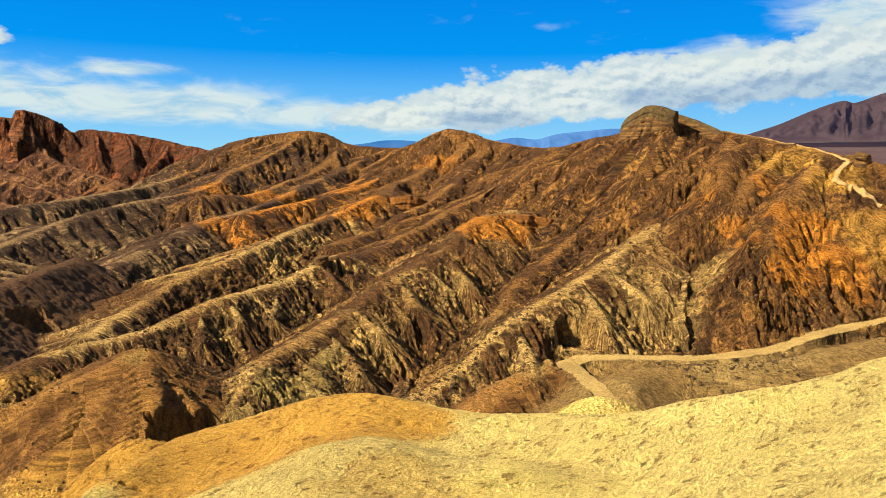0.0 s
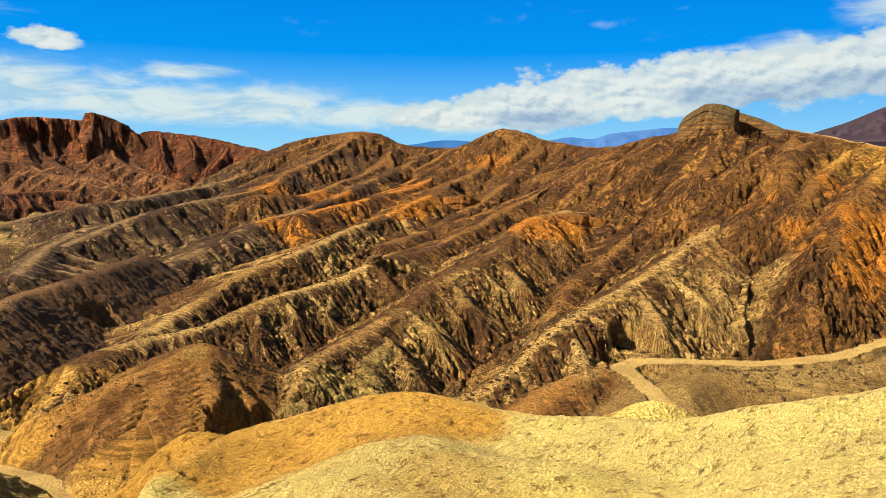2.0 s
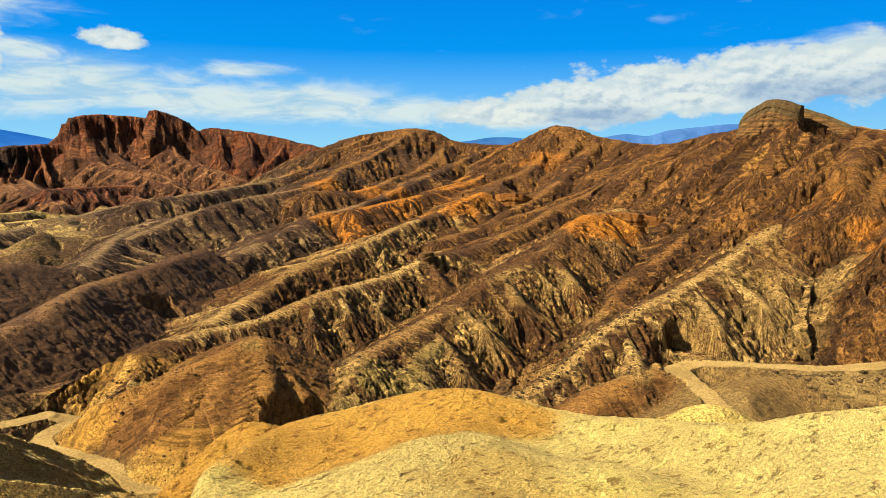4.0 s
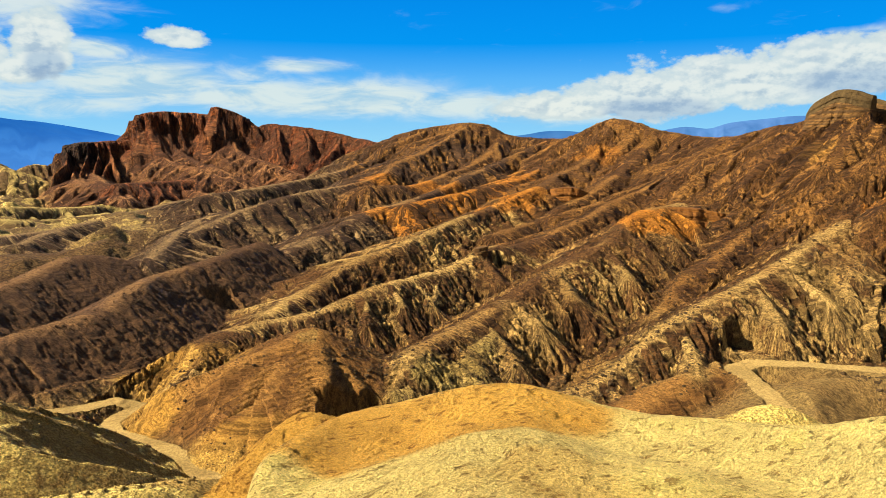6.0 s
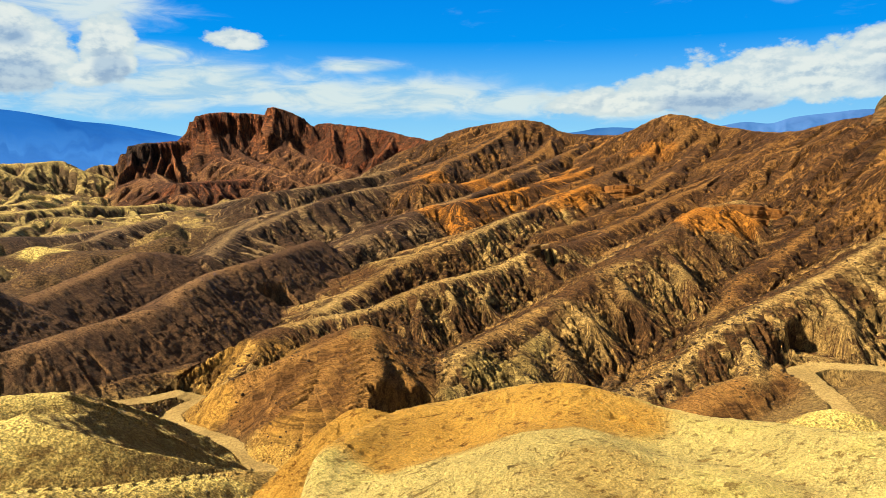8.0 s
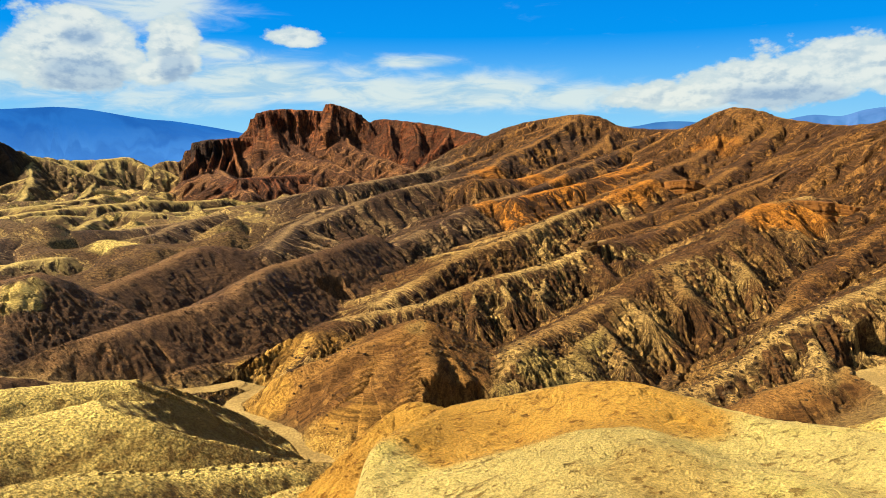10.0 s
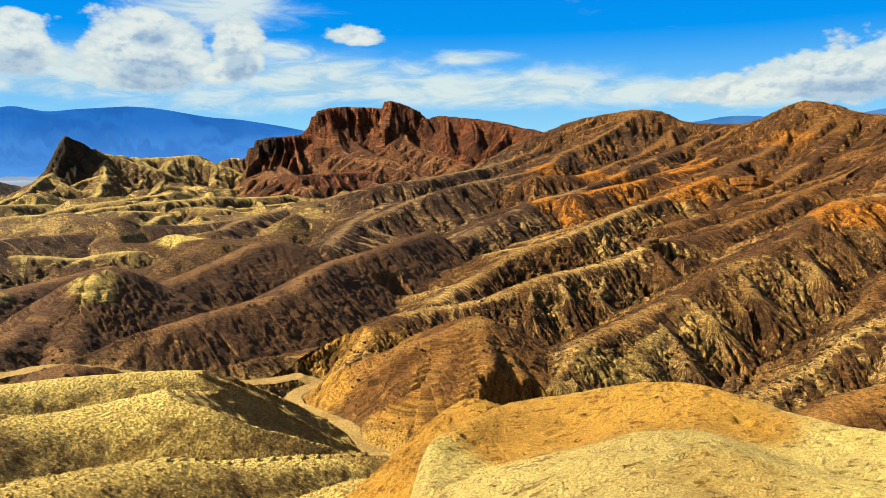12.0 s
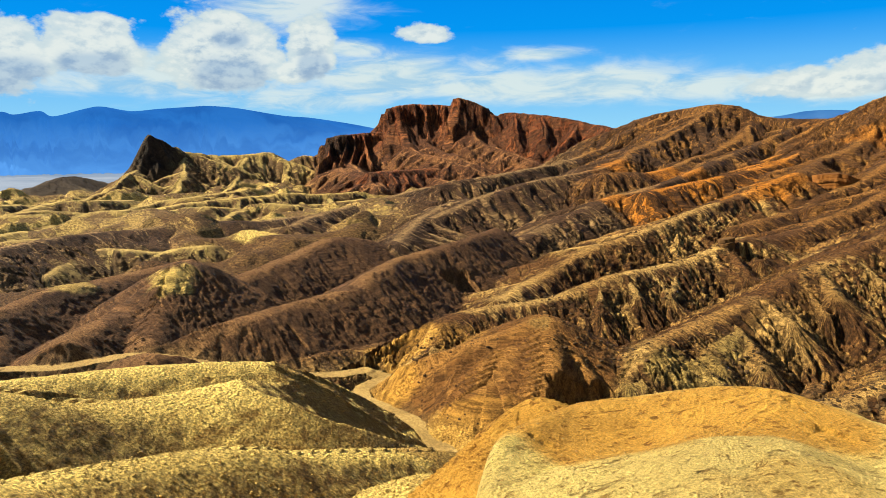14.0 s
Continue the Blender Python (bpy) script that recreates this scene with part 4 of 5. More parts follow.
def geology(x, y, tag, crest, ribs, shape):
    """Colours of rock and gravel over the land."""
    soils = ["ground", "tan", "cream", *(SOILS[k] for k in KINDS)]
    rock = np.array([SOIL_COLOURS[k][0] for k in soils])[tag]
    grav = np.array([SOIL_COLOURS[k][1] for k in soils])[tag]
    far, turn = np.hypot(x, y), np.degrees(np.arctan2(-x, y))
    west = (blend(turn, 30, 38) * blend(far, 380, 520) * (tag == 0))[:, None]
    rock = rock + (np.array(SOIL_COLOURS["yellow"][0]) - rock) * west
    grav = grav + (np.array(SOIL_COLOURS["yellow"][1]) - grav) * west
    # the pale beds come to the surface in streaks only
    bare = np.isin(tag, [i for i, k in enumerate(soils) if k == "pale"]) * (1 - blend(rough(x / 30 + y / 60, y / 30 - x / 60, 4, 71), -0.03, 0.09)) * 0.65
    bare = np.maximum(bare, np.isin(tag, [i for i, k in enumerate(soils) if k == "pale"]) * blend(far, 380, 470))
    bare = np.maximum(bare, np.isin(tag, [i for i, k in enumerate(soils) if k == "mauve"]) * blend(far, 470, 580) * (turn < 21))
    rock = rock + (np.array(SOIL_COLOURS["brown"][0]) - rock) * bare[:, None]
    rock = blurred(rock.reshape(*shape, 3), 7, 9).reshape(-1, 3)
    grav = blurred(grav.reshape(*shape, 3), 7, 9).reshape(-1, 3)
    rock[tag == 1], grav[tag == 1] = SOIL_COLOURS["tan"]
    # wind-swept crests keep no gravel
    swept = (1 - blend(crest, 1.5, 7.0 + far / 90)) * blend(rough(x / 33, y / 33, 3, 61), -0.20, 0.05)
    swept = np.maximum(swept, 0.95 * blend(ribs, 0.45, 0.95) * blend(rough(x / 27, y / 27, 3, 63), 0.0, 0.16) * blend(far, 100, 160))
    for px, py, size, soil, force in PATCHES:
        m = np.flatnonzero((np.abs(x - px) < size * 2) & (np.abs(y - py) < size * 2))
        d = np.hypot(x[m] - px, y[m] - py) / size + 1.1 * rough(x[m] / (size * 0.6), y[m] / (size * 0.6), 4, int(abs(px)) + 3)
        w = (force * (1 - blend(d, 0.55, 1.0)) * (tag[m] != 1))[:, None]
        rock[m] += (np.array(SOIL_COLOURS[soil][0]) - rock[m]) * w
        swept[m] = np.maximum(swept[m], w[:, 0])
        grav[m] += (np.array(SOIL_COLOURS[soil][0]) * 0.8 - grav[m]) * w * 0.8
    return rock, grav, swept


NAMES = {
    "ground": ("ground", "ground", "brown gravelly badland valley ground", "ground", "structure"),
    "wash": ("wash", "road", "pale dry wash bed of packed silt", "wash", "structure"),
    "hilltop": ("clay_hill", "cream", "smooth cream and orange clay hill in full sun", "hill", ""),
    "fg_bump": ("clay_mound", "orange_clay", "small orange clay mound beside the cream hill", "hill", ""),
    "near_0": ("clay_ridge", "olive", "rounded olive-yellow clay ridge with crumbly flank", "hill", ""),
    "near_1": ("clay_ridge", "olive", "rounded olive-yellow clay ridge with crumbly flank", "hill", ""),
    "near_2": ("clay_ridge", "olive", "rounded olive-yellow clay ridge with crumbly flank", "hill", ""),
    "near_3": ("clay_ridge", "olive", "rounded olive-yellow clay ridge with crumbly flank", "hill", ""),
    "apex": ("gravel_hill", "rust", "rounded brown gravel hill with pointed top", "hill", ""),
    "r1": ("badland_ridge", "pale", "pale striped badland ridge cut by rills", "hill", ""),
    "r2": ("badland_ridge", "pale", "pale striped badland ridge cut by rills", "hill", ""),
    "r2b": ("yellow_ridge", "yellow", "yellow clay badland ridge with fluted slopes", "hill", ""),
    "r3": ("badland_ridge", "pale", "pale striped badland ridge cut by rills", "hill", ""),
    "r3b": ("badland_ridge", "pale", "pale striped badland ridge cut by rills", "hill", ""),
    "r3c": ("gravel_ridge", "rust", "brown gravel-covered badland ridge with eroded gullies", "hill", ""),
    "r4": ("gravel_ridge", "brown", "brown gravel-covered badland ridge with eroded gullies", "hill", ""),
    "r4b": ("gravel_ridge", "brown", "brown gravel-covered badland ridge with eroded gullies", "hill", ""),
    "bank": ("sandy_bank", "sand", "low tan gravel bank beside the dry wash", "hill", ""),
    "skyline": ("mountain_ridge", "brown", "long brown mountain ridge with trail along its crest", "ridge", ""),
    "r6": ("gravel_ridge", "brown", "steep brown gravel spur with orange scars", "hill", ""),
    "r7": ("gravel_ridge", "brown", "steep brown gravel spur with orange scars", "hill", ""),
    "r8": ("gravel_ridge", "brown", "steep brown gravel spur with orange scars", "hill", ""),
    "s1": ("gravel_ridge", "brown", "brown gravel-covered badland ridge with eroded gullies", "hill", ""),
    "s1b": ("gravel_ridge", "brown", "brown gravel-covered badland ridge with eroded gullies", "hill", ""),
    "s2": ("gravel_ridge", "brown", "brown gravel-covered badland ridge with eroded gullies", "hill", ""),
    "s3": ("badland_ridge", "pale", "pale striped badland ridge cut by rills", "hill", ""),
    "s4": ("gravel_ridge", "brown", "brown gravel-covered badland ridge with eroded gullies", "hill", ""),
    "s5": ("gravel_ridge", "brown", "brown gravel-covered badland ridge with eroded gullies", "hill", ""),
    "s6": ("gravel_ridge", "brown", "brown gravel-covered badland ridge with eroded gullies", "hill", ""),
    "l1": ("gravel_ridge", "plum", "brown gravel-covered badland ridge with eroded gullies", "hill", ""),
    "l2": ("gravel_ridge", "plum", "brown gravel-covered badland ridge with eroded gullies", "hill", ""),
    "l3": ("gravel_ridge", "plum", "brown gravel hill with a yellow clay patch", "hill", ""),
    "l4": ("gravel_ridge", "plum", "brown gravel hill with a yellow clay patch", "hill", ""),
    "l5": ("gravel_ridge", "mauve", "brown gravel-covered badland ridge with eroded gullies", "hill", ""),
    "l6": ("yellow_ridge", "yellow", "yellow clay badland ridge with fluted slopes", "hill", ""),
    "m1": ("gravel_ridge", "mauve", "brown gravel-covered badland ridge with eroded gullies", "hill", ""),
    "m2": ("gravel_ridge", "mauve", "brown gravel-covered badland ridge with eroded gullies", "hill", ""),
    "beacon": ("yellow_ridge", "yellow", "yellow clay badland ridge with fluted slopes", "hill", ""),
    "beacon_peak": ("pointed_peak", "dark", "dark pointed rock peak on yellow ridge", "peak", ""),
    "redcliff": ("red_cliff", "red", "red-brown fluted sandstone cliff range", "hill", ""),
    "redfoot": ("red_cliff", "red", "red-brown fluted sandstone cliff range", "hill", ""),
    "farknoll": ("dark_hill", "dark", "dark bare rock hill", "hill", ""),
    "l7": ("yellow_ridge", "yellow", "low yellow clay badland ridge with fluted slopes", "hill", ""),
    "l8": ("yellow_ridge", "yellow", "low yellow clay badland ridge with fluted slopes", "hill", ""),
    "l9": ("yellow_ridge", "yellow", "low yellow clay badland ridge with fluted slopes", "hill", ""),
    "l10": ("yellow_ridge", "yellow", "low yellow clay badland ridge with fluted slopes", "hill", ""),
    "talus": ("talus_ridge", "scree", "red-brown debris spur below the red cliffs", "hill", ""),
    "waves": ("yellow_ridge", "yellow", "low rolling pale yellow clay ridges", "hill", ""),
    "s7": ("gravel_ridge", "brown", "brown gravel-covered badland ridge with eroded gullies", "hill", ""),
    "r5": ("gravel_ridge", "brown", "steep brown gravel spur with orange scars", "hill", ""),
    "r9": ("gravel_ridge", "brown", "brown gravel-covered badland ridge with eroded gullies", "hill", ""),
    "s8": ("orange_ridge", "orange", "orange sandstone ridge spur with scree", "hill", ""),
    "s9": ("gravel_ridge", "brown", "brown gravel-covered badland ridge with eroded gullies", "hill", ""),
    "s10": ("gravel_ridge", "brown", "brown gravel-covered badland ridge with eroded gullies", "hill", ""),
    "redback": ("red_ridge", "red", "rounded red-brown ridge behind the cliffs", "hill", ""),
    "knoblet": ("clay_mound", "olive", "small tan clay mound beside the wash", "mound", ""),
}

# a fan of fine land over all that the pan sees, finer where it is nearer
spread = np.radians(np.arange(-35.0, 66.6, 0.102))
reach = np.concatenate([np.geomspace(0.05, 25, 40)[:-1], np.geomspace(25, 62, 190)[:-1], np.geomspace(62, 150, 210)[:-1], np.geomspace(150, 420, 410)[:-1],
                        np.geomspace(420, 760, 130)[:-1], np.geomspace(760, 1000, 130)[:-1], np.geomspace(1000, 1800, 80)[:-1], np.geomspace(1800, 4950, 30)])
ang, rad = np.meshgrid(spread, reach, indexing="ij")
gx, gy = (-np.sin(ang) * rad).ravel(), (np.cos(ang) * rad).ravel()
gz, gtag, gcrest, gway = land(gx, gy)
gz, gribs = eroded(gx, gy, gz, gtag, gcrest, ang, rad, ang.shape)
grock, ggrav, gswept = geology(gx, gy, gtag, gcrest, gribs, ang.shape)
rows_n = len(reach)
FAN, FAN_TAGS = gz.reshape(ang.shape), gtag.reshape(ang.shape)
ii, jj = np.meshgrid(np.arange(len(spread) - 1), np.arange(rows_n - 1), indexing="ij")
corner = (ii * rows_n + jj).ravel()
quads = np.stack([corner, corner + 1, corner + rows_n + 1, corner + rows_n], 1)
ftag = gtag[corner]


def settle(tags, least):
    """Splits the land of each kind into connected pieces; slivers go to the land in front of them. Returns a piece number for each cell."""
    cols, n = tags.shape
    parent, size, kind, spans = [], [], [], []

    def root(a):
        while parent[a] != a:
            parent[a] = parent[parent[a]]
            a = parent[a]
        return a

    before = []
    for i in range(cols):
        cuts = [0, *(np.flatnonzero(np.diff(tags[i])) + 1).tolist(), n]
        now = []
        for a, b in zip(cuts, cuts[1:]):
            k = len(parent)
            parent.append(k), size.append(b - a), kind.append(int(tags[i, a])), spans.append((i, a, b))
            now.append((a, b, k))
        p = 0
        for a, b, k in now:
            while p < len(before) and before[p][1] <= a:
                p += 1
            q = p
            while q < len(before) and before[q][0] < b:
                r0, r1 = root(before[q][2]), root(k)
                if kind[r0] == kind[r1] and r0 != r1:
                    parent[r1] = r0
                    size[r0] += size[r1]
                q += 1
        before = now
    piece = np.zeros(tags.shape, np.int32)
    for k, (i, a, b) in enumerate(spans):
        r = root(k)
        if size[r] < least and a > 0:
            later = root(k + 1) if b < n else -1
            ahead = piece[i, a - 1]
            piece[i, a:b] = later if kind[ahead] == 1 and later >= 0 and size[later] >= least else ahead
        else:
            piece[i, a:b] = r
    return piece, kind


far_face, turn_face = rad.ravel()[corner], np.degrees(ang.ravel()[corner])
ftag = np.where((ftag == 0) & (far_face > 1750) & (turn_face > 30), -1, ftag)
ftag = np.where((ftag == 0) & (far_face > 900) & (turn_face < 0), -2, ftag)
# last two entries: painted haze, as a glow colour and its share
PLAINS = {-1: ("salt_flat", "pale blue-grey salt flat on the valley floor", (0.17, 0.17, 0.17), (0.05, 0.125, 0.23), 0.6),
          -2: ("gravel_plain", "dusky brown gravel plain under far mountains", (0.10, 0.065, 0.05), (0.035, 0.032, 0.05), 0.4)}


def ground_height(x, y):
    """Height of the finished land at a place in the fan."""
    a = (math.atan2(-x, y) - spread[0]) / (spread[1] - spread[0])
    b = np.interp(math.hypot(x, y), reach, np.arange(rows_n))
    i, j = int(a), int(b)
    u, v = a - i, b - j
    z = FAN
    return (z[i, j] * (1 - u) + z[i + 1, j] * u) * (1 - v) + (z[i, j + 1] * (1 - u) + z[i + 1, j + 1] * u) * v


def haze_glow_rock(name, rock, air, share):
    """Rock far off; kilometres of bright air are painted over it as a glow."""
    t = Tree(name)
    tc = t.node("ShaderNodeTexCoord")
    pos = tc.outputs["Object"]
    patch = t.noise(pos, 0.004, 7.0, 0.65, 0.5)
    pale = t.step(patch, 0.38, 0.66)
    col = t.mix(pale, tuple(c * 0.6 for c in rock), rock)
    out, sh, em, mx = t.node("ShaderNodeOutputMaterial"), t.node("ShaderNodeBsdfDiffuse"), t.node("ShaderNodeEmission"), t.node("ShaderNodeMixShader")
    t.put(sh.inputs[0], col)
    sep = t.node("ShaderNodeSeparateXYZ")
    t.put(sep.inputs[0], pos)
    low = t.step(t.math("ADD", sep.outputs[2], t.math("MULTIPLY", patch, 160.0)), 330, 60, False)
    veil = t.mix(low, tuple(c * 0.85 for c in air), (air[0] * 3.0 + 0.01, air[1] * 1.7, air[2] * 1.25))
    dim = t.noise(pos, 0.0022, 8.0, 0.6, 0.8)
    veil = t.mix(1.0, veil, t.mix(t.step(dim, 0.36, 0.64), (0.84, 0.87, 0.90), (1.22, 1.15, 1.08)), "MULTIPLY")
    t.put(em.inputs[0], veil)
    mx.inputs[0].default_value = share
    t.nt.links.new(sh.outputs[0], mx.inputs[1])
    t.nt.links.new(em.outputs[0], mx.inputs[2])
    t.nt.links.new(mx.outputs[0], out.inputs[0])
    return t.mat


FAMILIES = {"gravel_ridge": "brown gravel ridges", "badland_ridge": "pale badland ridges", "yellow_ridge": "yellow clay ridges", "talus_ridge": "debris spurs below the cliffs", "orange_ridge": "orange spurs",
            "clay_ridge": "rounded clay ridges", "clay_mound": "clay mounds"}
fpiece, piece_kind = settle(ftag.reshape(len(spread) - 1, rows_n - 1), 260)
fpiece = fpiece.ravel()
order = np.argsort(fpiece, kind="stable")
numbers, starts = np.unique(fpiece[order], return_index=True)
ground_cells, wash_cells = [], []
for number, cells in zip(numbers, np.split(order, starts[1:])):
    tag = piece_kind[number]
    if tag == 0:
        ground_cells.append(cells)
        continue
    if tag == 1:
        wash_cells.append(cells)
        continue
    pick = quads[cells]
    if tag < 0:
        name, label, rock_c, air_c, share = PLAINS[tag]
        tagged(grid_mesh(name, gx, gy, gz, pick, haze_glow_rock(name, rock_c, air_c, share)), label, "plain", "", "structure")
        continue
    key = "hilltop" if tag == 2 else KINDS[tag - 3]
    name, soil, label, category, kind = NAMES[key]
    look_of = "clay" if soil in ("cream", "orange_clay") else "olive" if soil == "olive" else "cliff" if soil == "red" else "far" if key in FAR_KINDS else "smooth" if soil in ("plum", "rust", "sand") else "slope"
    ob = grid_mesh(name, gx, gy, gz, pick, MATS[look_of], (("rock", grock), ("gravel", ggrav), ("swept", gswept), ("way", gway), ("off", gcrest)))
    tagged(ob, label, category, FAMILIES.get(name, ""), kind)
for cells, key in ((ground_cells, "ground"), (wash_cells, "wash")):
    name, soil, label, category, kind = NAMES[key]
    ob = grid_mesh(name, gx, gy, gz, quads[np.concatenate(cells)], MATS["ground" if key == "ground" else "wash"], (("rock", grock), ("gravel", ggrav), ("swept", gswept), ("way", gway), ("off", gcrest)))
    tagged(ob, label, category, "", kind)
# the land goes on round behind the camera
spread2 = np.radians(np.linspace(66.4, 325.1, 130))
reach2 = np.geomspace(0.05, 4950, 70)
ang, rad = np.meshgrid(spread2, reach2, indexing="ij")
bx, by = (-np.sin(ang) * rad).ravel(), (np.cos(ang) * rad).ravel()
bz, _, _, _ = land(bx, by, False)
ii, jj = np.meshgrid(np.arange(len(spread2) - 1), np.arange(69), indexing="ij")
corner = (ii * 70 + jj).ravel()
back = grid_mesh("ground_behind", bx, by, bz, np.stack([corner, corner + 1, corner + 71, corner + 70], 1), MATS["road"])
tagged(back, "brown gravel desert ground rolling to the horizon", "ground", "", "structure")

# ---- far mountain ranges ----
def mountain_range(name, crest, foot, depth, material, seed, label):
    """A range along a crest line, falling by spurs to its foot height over that depth towards the camera."""
    line = smoothed(crest, 12)
    cells = 44
    xs, ys, zs = [], [], []
    for i, (x, y, z) in enumerate(line):
        r = math.hypot(x, y)
        for k in range(cells + 1):
            u = k / cells
            q = 1 - depth * u / r
            xs.append(x * q), ys.append(y * q), zs.append((1 - u) ** 0.85 * (z - foot) + foot)
    xs, ys, zs = np.array(xs), np.array(ys), np.array(zs)
    way = np.repeat(np.arange(len(line)), cells + 1)
    u = np.tile(np.arange(cells + 1) / cells, len(line))
    tall = np.repeat(line[:, 2] - foot, cells + 1)
    ribs = np.abs(np.sin(way * 0.33 + 3 * rough(way / 9.0, u * 3, 3, seed))) + 0.5 * np.abs(np.sin(way * 0.83 + 4 * rough(way / 5.0, u * 4, 3, seed + 5)))
    zs = zs - tall * 0.24 * (1 - ribs / 1.5) * np.sin(np.pi * np.clip(u * 1.05, 0, 1)) + tall * 0.03 * rough(way / 1.7, u * 12, 3, seed + 9) * (u > 0)
    n = cells + 1
    ii, jj = np.meshgrid(np.arange(len(line) - 1), np.arange(cells), indexing="ij")
    c = (ii * n + jj).ravel()
    ob = grid_mesh(name, xs, ys, zs, np.stack([c, c + n, c + n + 1, c + 1], 1), material)
    return tagged(ob, label, "mountain", "", "structure")


# haze tints of the ranges, painted into rock colour and glow
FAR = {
    "far_blue": haze_glow_rock("blue_range", (0.06, 0.17, 0.38), (0.010, 0.088, 0.31), 0.70),
    "far_blue3": haze_glow_rock("pale_blue_range", (0.10, 0.15, 0.28), (0.03, 0.12, 0.30), 0.72),
    "far_purple": haze_glow_rock("purple_range", (0.085, 0.055, 0.055), (0.014, 0.013, 0.028), 0.5),
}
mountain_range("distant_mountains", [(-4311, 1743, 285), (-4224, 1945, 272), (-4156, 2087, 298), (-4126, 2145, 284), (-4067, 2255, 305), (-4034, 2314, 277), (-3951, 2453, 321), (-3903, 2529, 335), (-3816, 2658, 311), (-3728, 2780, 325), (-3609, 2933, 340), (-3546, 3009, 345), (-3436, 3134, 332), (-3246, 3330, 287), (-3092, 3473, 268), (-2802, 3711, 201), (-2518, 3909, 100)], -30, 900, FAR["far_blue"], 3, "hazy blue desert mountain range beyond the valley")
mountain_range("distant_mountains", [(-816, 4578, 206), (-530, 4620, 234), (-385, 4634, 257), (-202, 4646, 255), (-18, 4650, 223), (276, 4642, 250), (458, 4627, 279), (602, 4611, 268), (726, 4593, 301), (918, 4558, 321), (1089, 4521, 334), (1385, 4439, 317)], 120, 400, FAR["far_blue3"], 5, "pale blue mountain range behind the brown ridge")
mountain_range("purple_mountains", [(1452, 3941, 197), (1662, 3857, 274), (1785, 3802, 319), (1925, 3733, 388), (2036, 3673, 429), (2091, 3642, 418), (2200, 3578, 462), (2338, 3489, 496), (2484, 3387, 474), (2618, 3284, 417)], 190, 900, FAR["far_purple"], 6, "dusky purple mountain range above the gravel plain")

# ---- sky backdrop ----
PUFFS = []


def puff(bearing, high, wide, tall, thick):
    """A cloud: bearing to the left of +y and height in degrees, half its size, and how thick it is."""
    PUFFS.append((bearing, high, wide, tall, thick))


puff(48.4, 7.00, 3.30, 2.40, 1.25)
puff(48.0, 9.00, 1.60, 1.20, 1.05)
puff(57.6, 7.10, 2.90, 1.60, 1.10)
puff(57.2, 8.90, 2.30, 0.75, 0.95)
puff(62.6, 6.60, 2.60, 1.70, 1.00)
puff(53.0, 6.10, 2.40, 1.30, 0.90)
puff(43.6, 11.20, 4.60, 2.40, 0.80)
puff(41.9, 7.60, 1.50, 2.10, 1.05)
puff(43.4, 5.90, 1.60, 0.80, 0.95)
puff(52.4, 5.01, 9.17, 1.01, 0.70)
puff(35.8, 5.56, 5.50, 1.65, 0.90)
puff(42.5, 4.06, 6.88, 1.15, 0.60)
puff(38.6, 7.78, 1.93, 0.64, 0.90)
puff(33.0, 8.87, 1.56, 0.64, 0.95)
puff(24.0, 7.22, 3.03, 0.46, 0.80)
puff(27.9, 6.42, 2.06, 0.64, 0.55)
puff(22.0, 4.47, 8.71, 1.10, 0.85)
puff(11.6, 4.34, 6.88, 0.92, 0.75)
puff(3.8, 4.18, 4.58, 1.01, 0.95)
puff(19.7, 4.75, 5.96, 1.28, 0.90)
puff(26.6, 4.79, 6.88, 1.10, 0.85)
puff(11.8, 4.24, 7.34, 1.01, 0.70)
puff(3.8, 3.92, 4.13, 1.01, 0.90)
puff(-2.9, 4.85, 5.04, 1.56, 1.00)
puff(-9.6, 5.69, 7.34, 1.83, 0.95)
puff(-18.0, 6.57, 6.88, 1.83, 1.00)
puff(-21.5, 8.25, 3.21, 1.01, 0.75)
puff(-25.7, 7.05, 5.96, 1.74, 1.00)
puff(-30.5, 7.51, 5.04, 2.06, 1.05)
puff(-29.7, 10.81, 3.44, 1.10, 0.90)
puff(-17.1, 8.98, 2.29, 0.23, 0.50)
puff(-8.1, 11.01, 0.83, 0.28, 0.35)
puff(-14.0, 11.95, 0.69, 0.23, 0.30)
puff(66.8, 6.34, 5.96, 2.75, 1.00)
puff(-35.5, 7.48, 5.50, 2.75, 1.00)


def billows(t, vec):
    """Heaped round lumps, small ones upon large, about 0.2 to 0.8."""
    v = t.node("ShaderNodeTexVoronoi")
    v.feature, v.normalize = "F1", True
    t.put(v.inputs["Vector"], vec)
    for key, value in (("Scale", 5.5), ("Detail", 3.0), ("Roughness", 0.5), ("Lacunarity", 2.3)):
        v.inputs[key].default_value = value
    lump = t.math("SUBTRACT", 1.02, t.math("MULTIPLY", v.outputs["Distance"], 1.15))
    return t.math("ADD", t.math("MULTIPLY", lump, 0.65), t.math("MULTIPLY", t.noise(vec, 4.5, 8.0, 0.6, 0.25), 0.35))


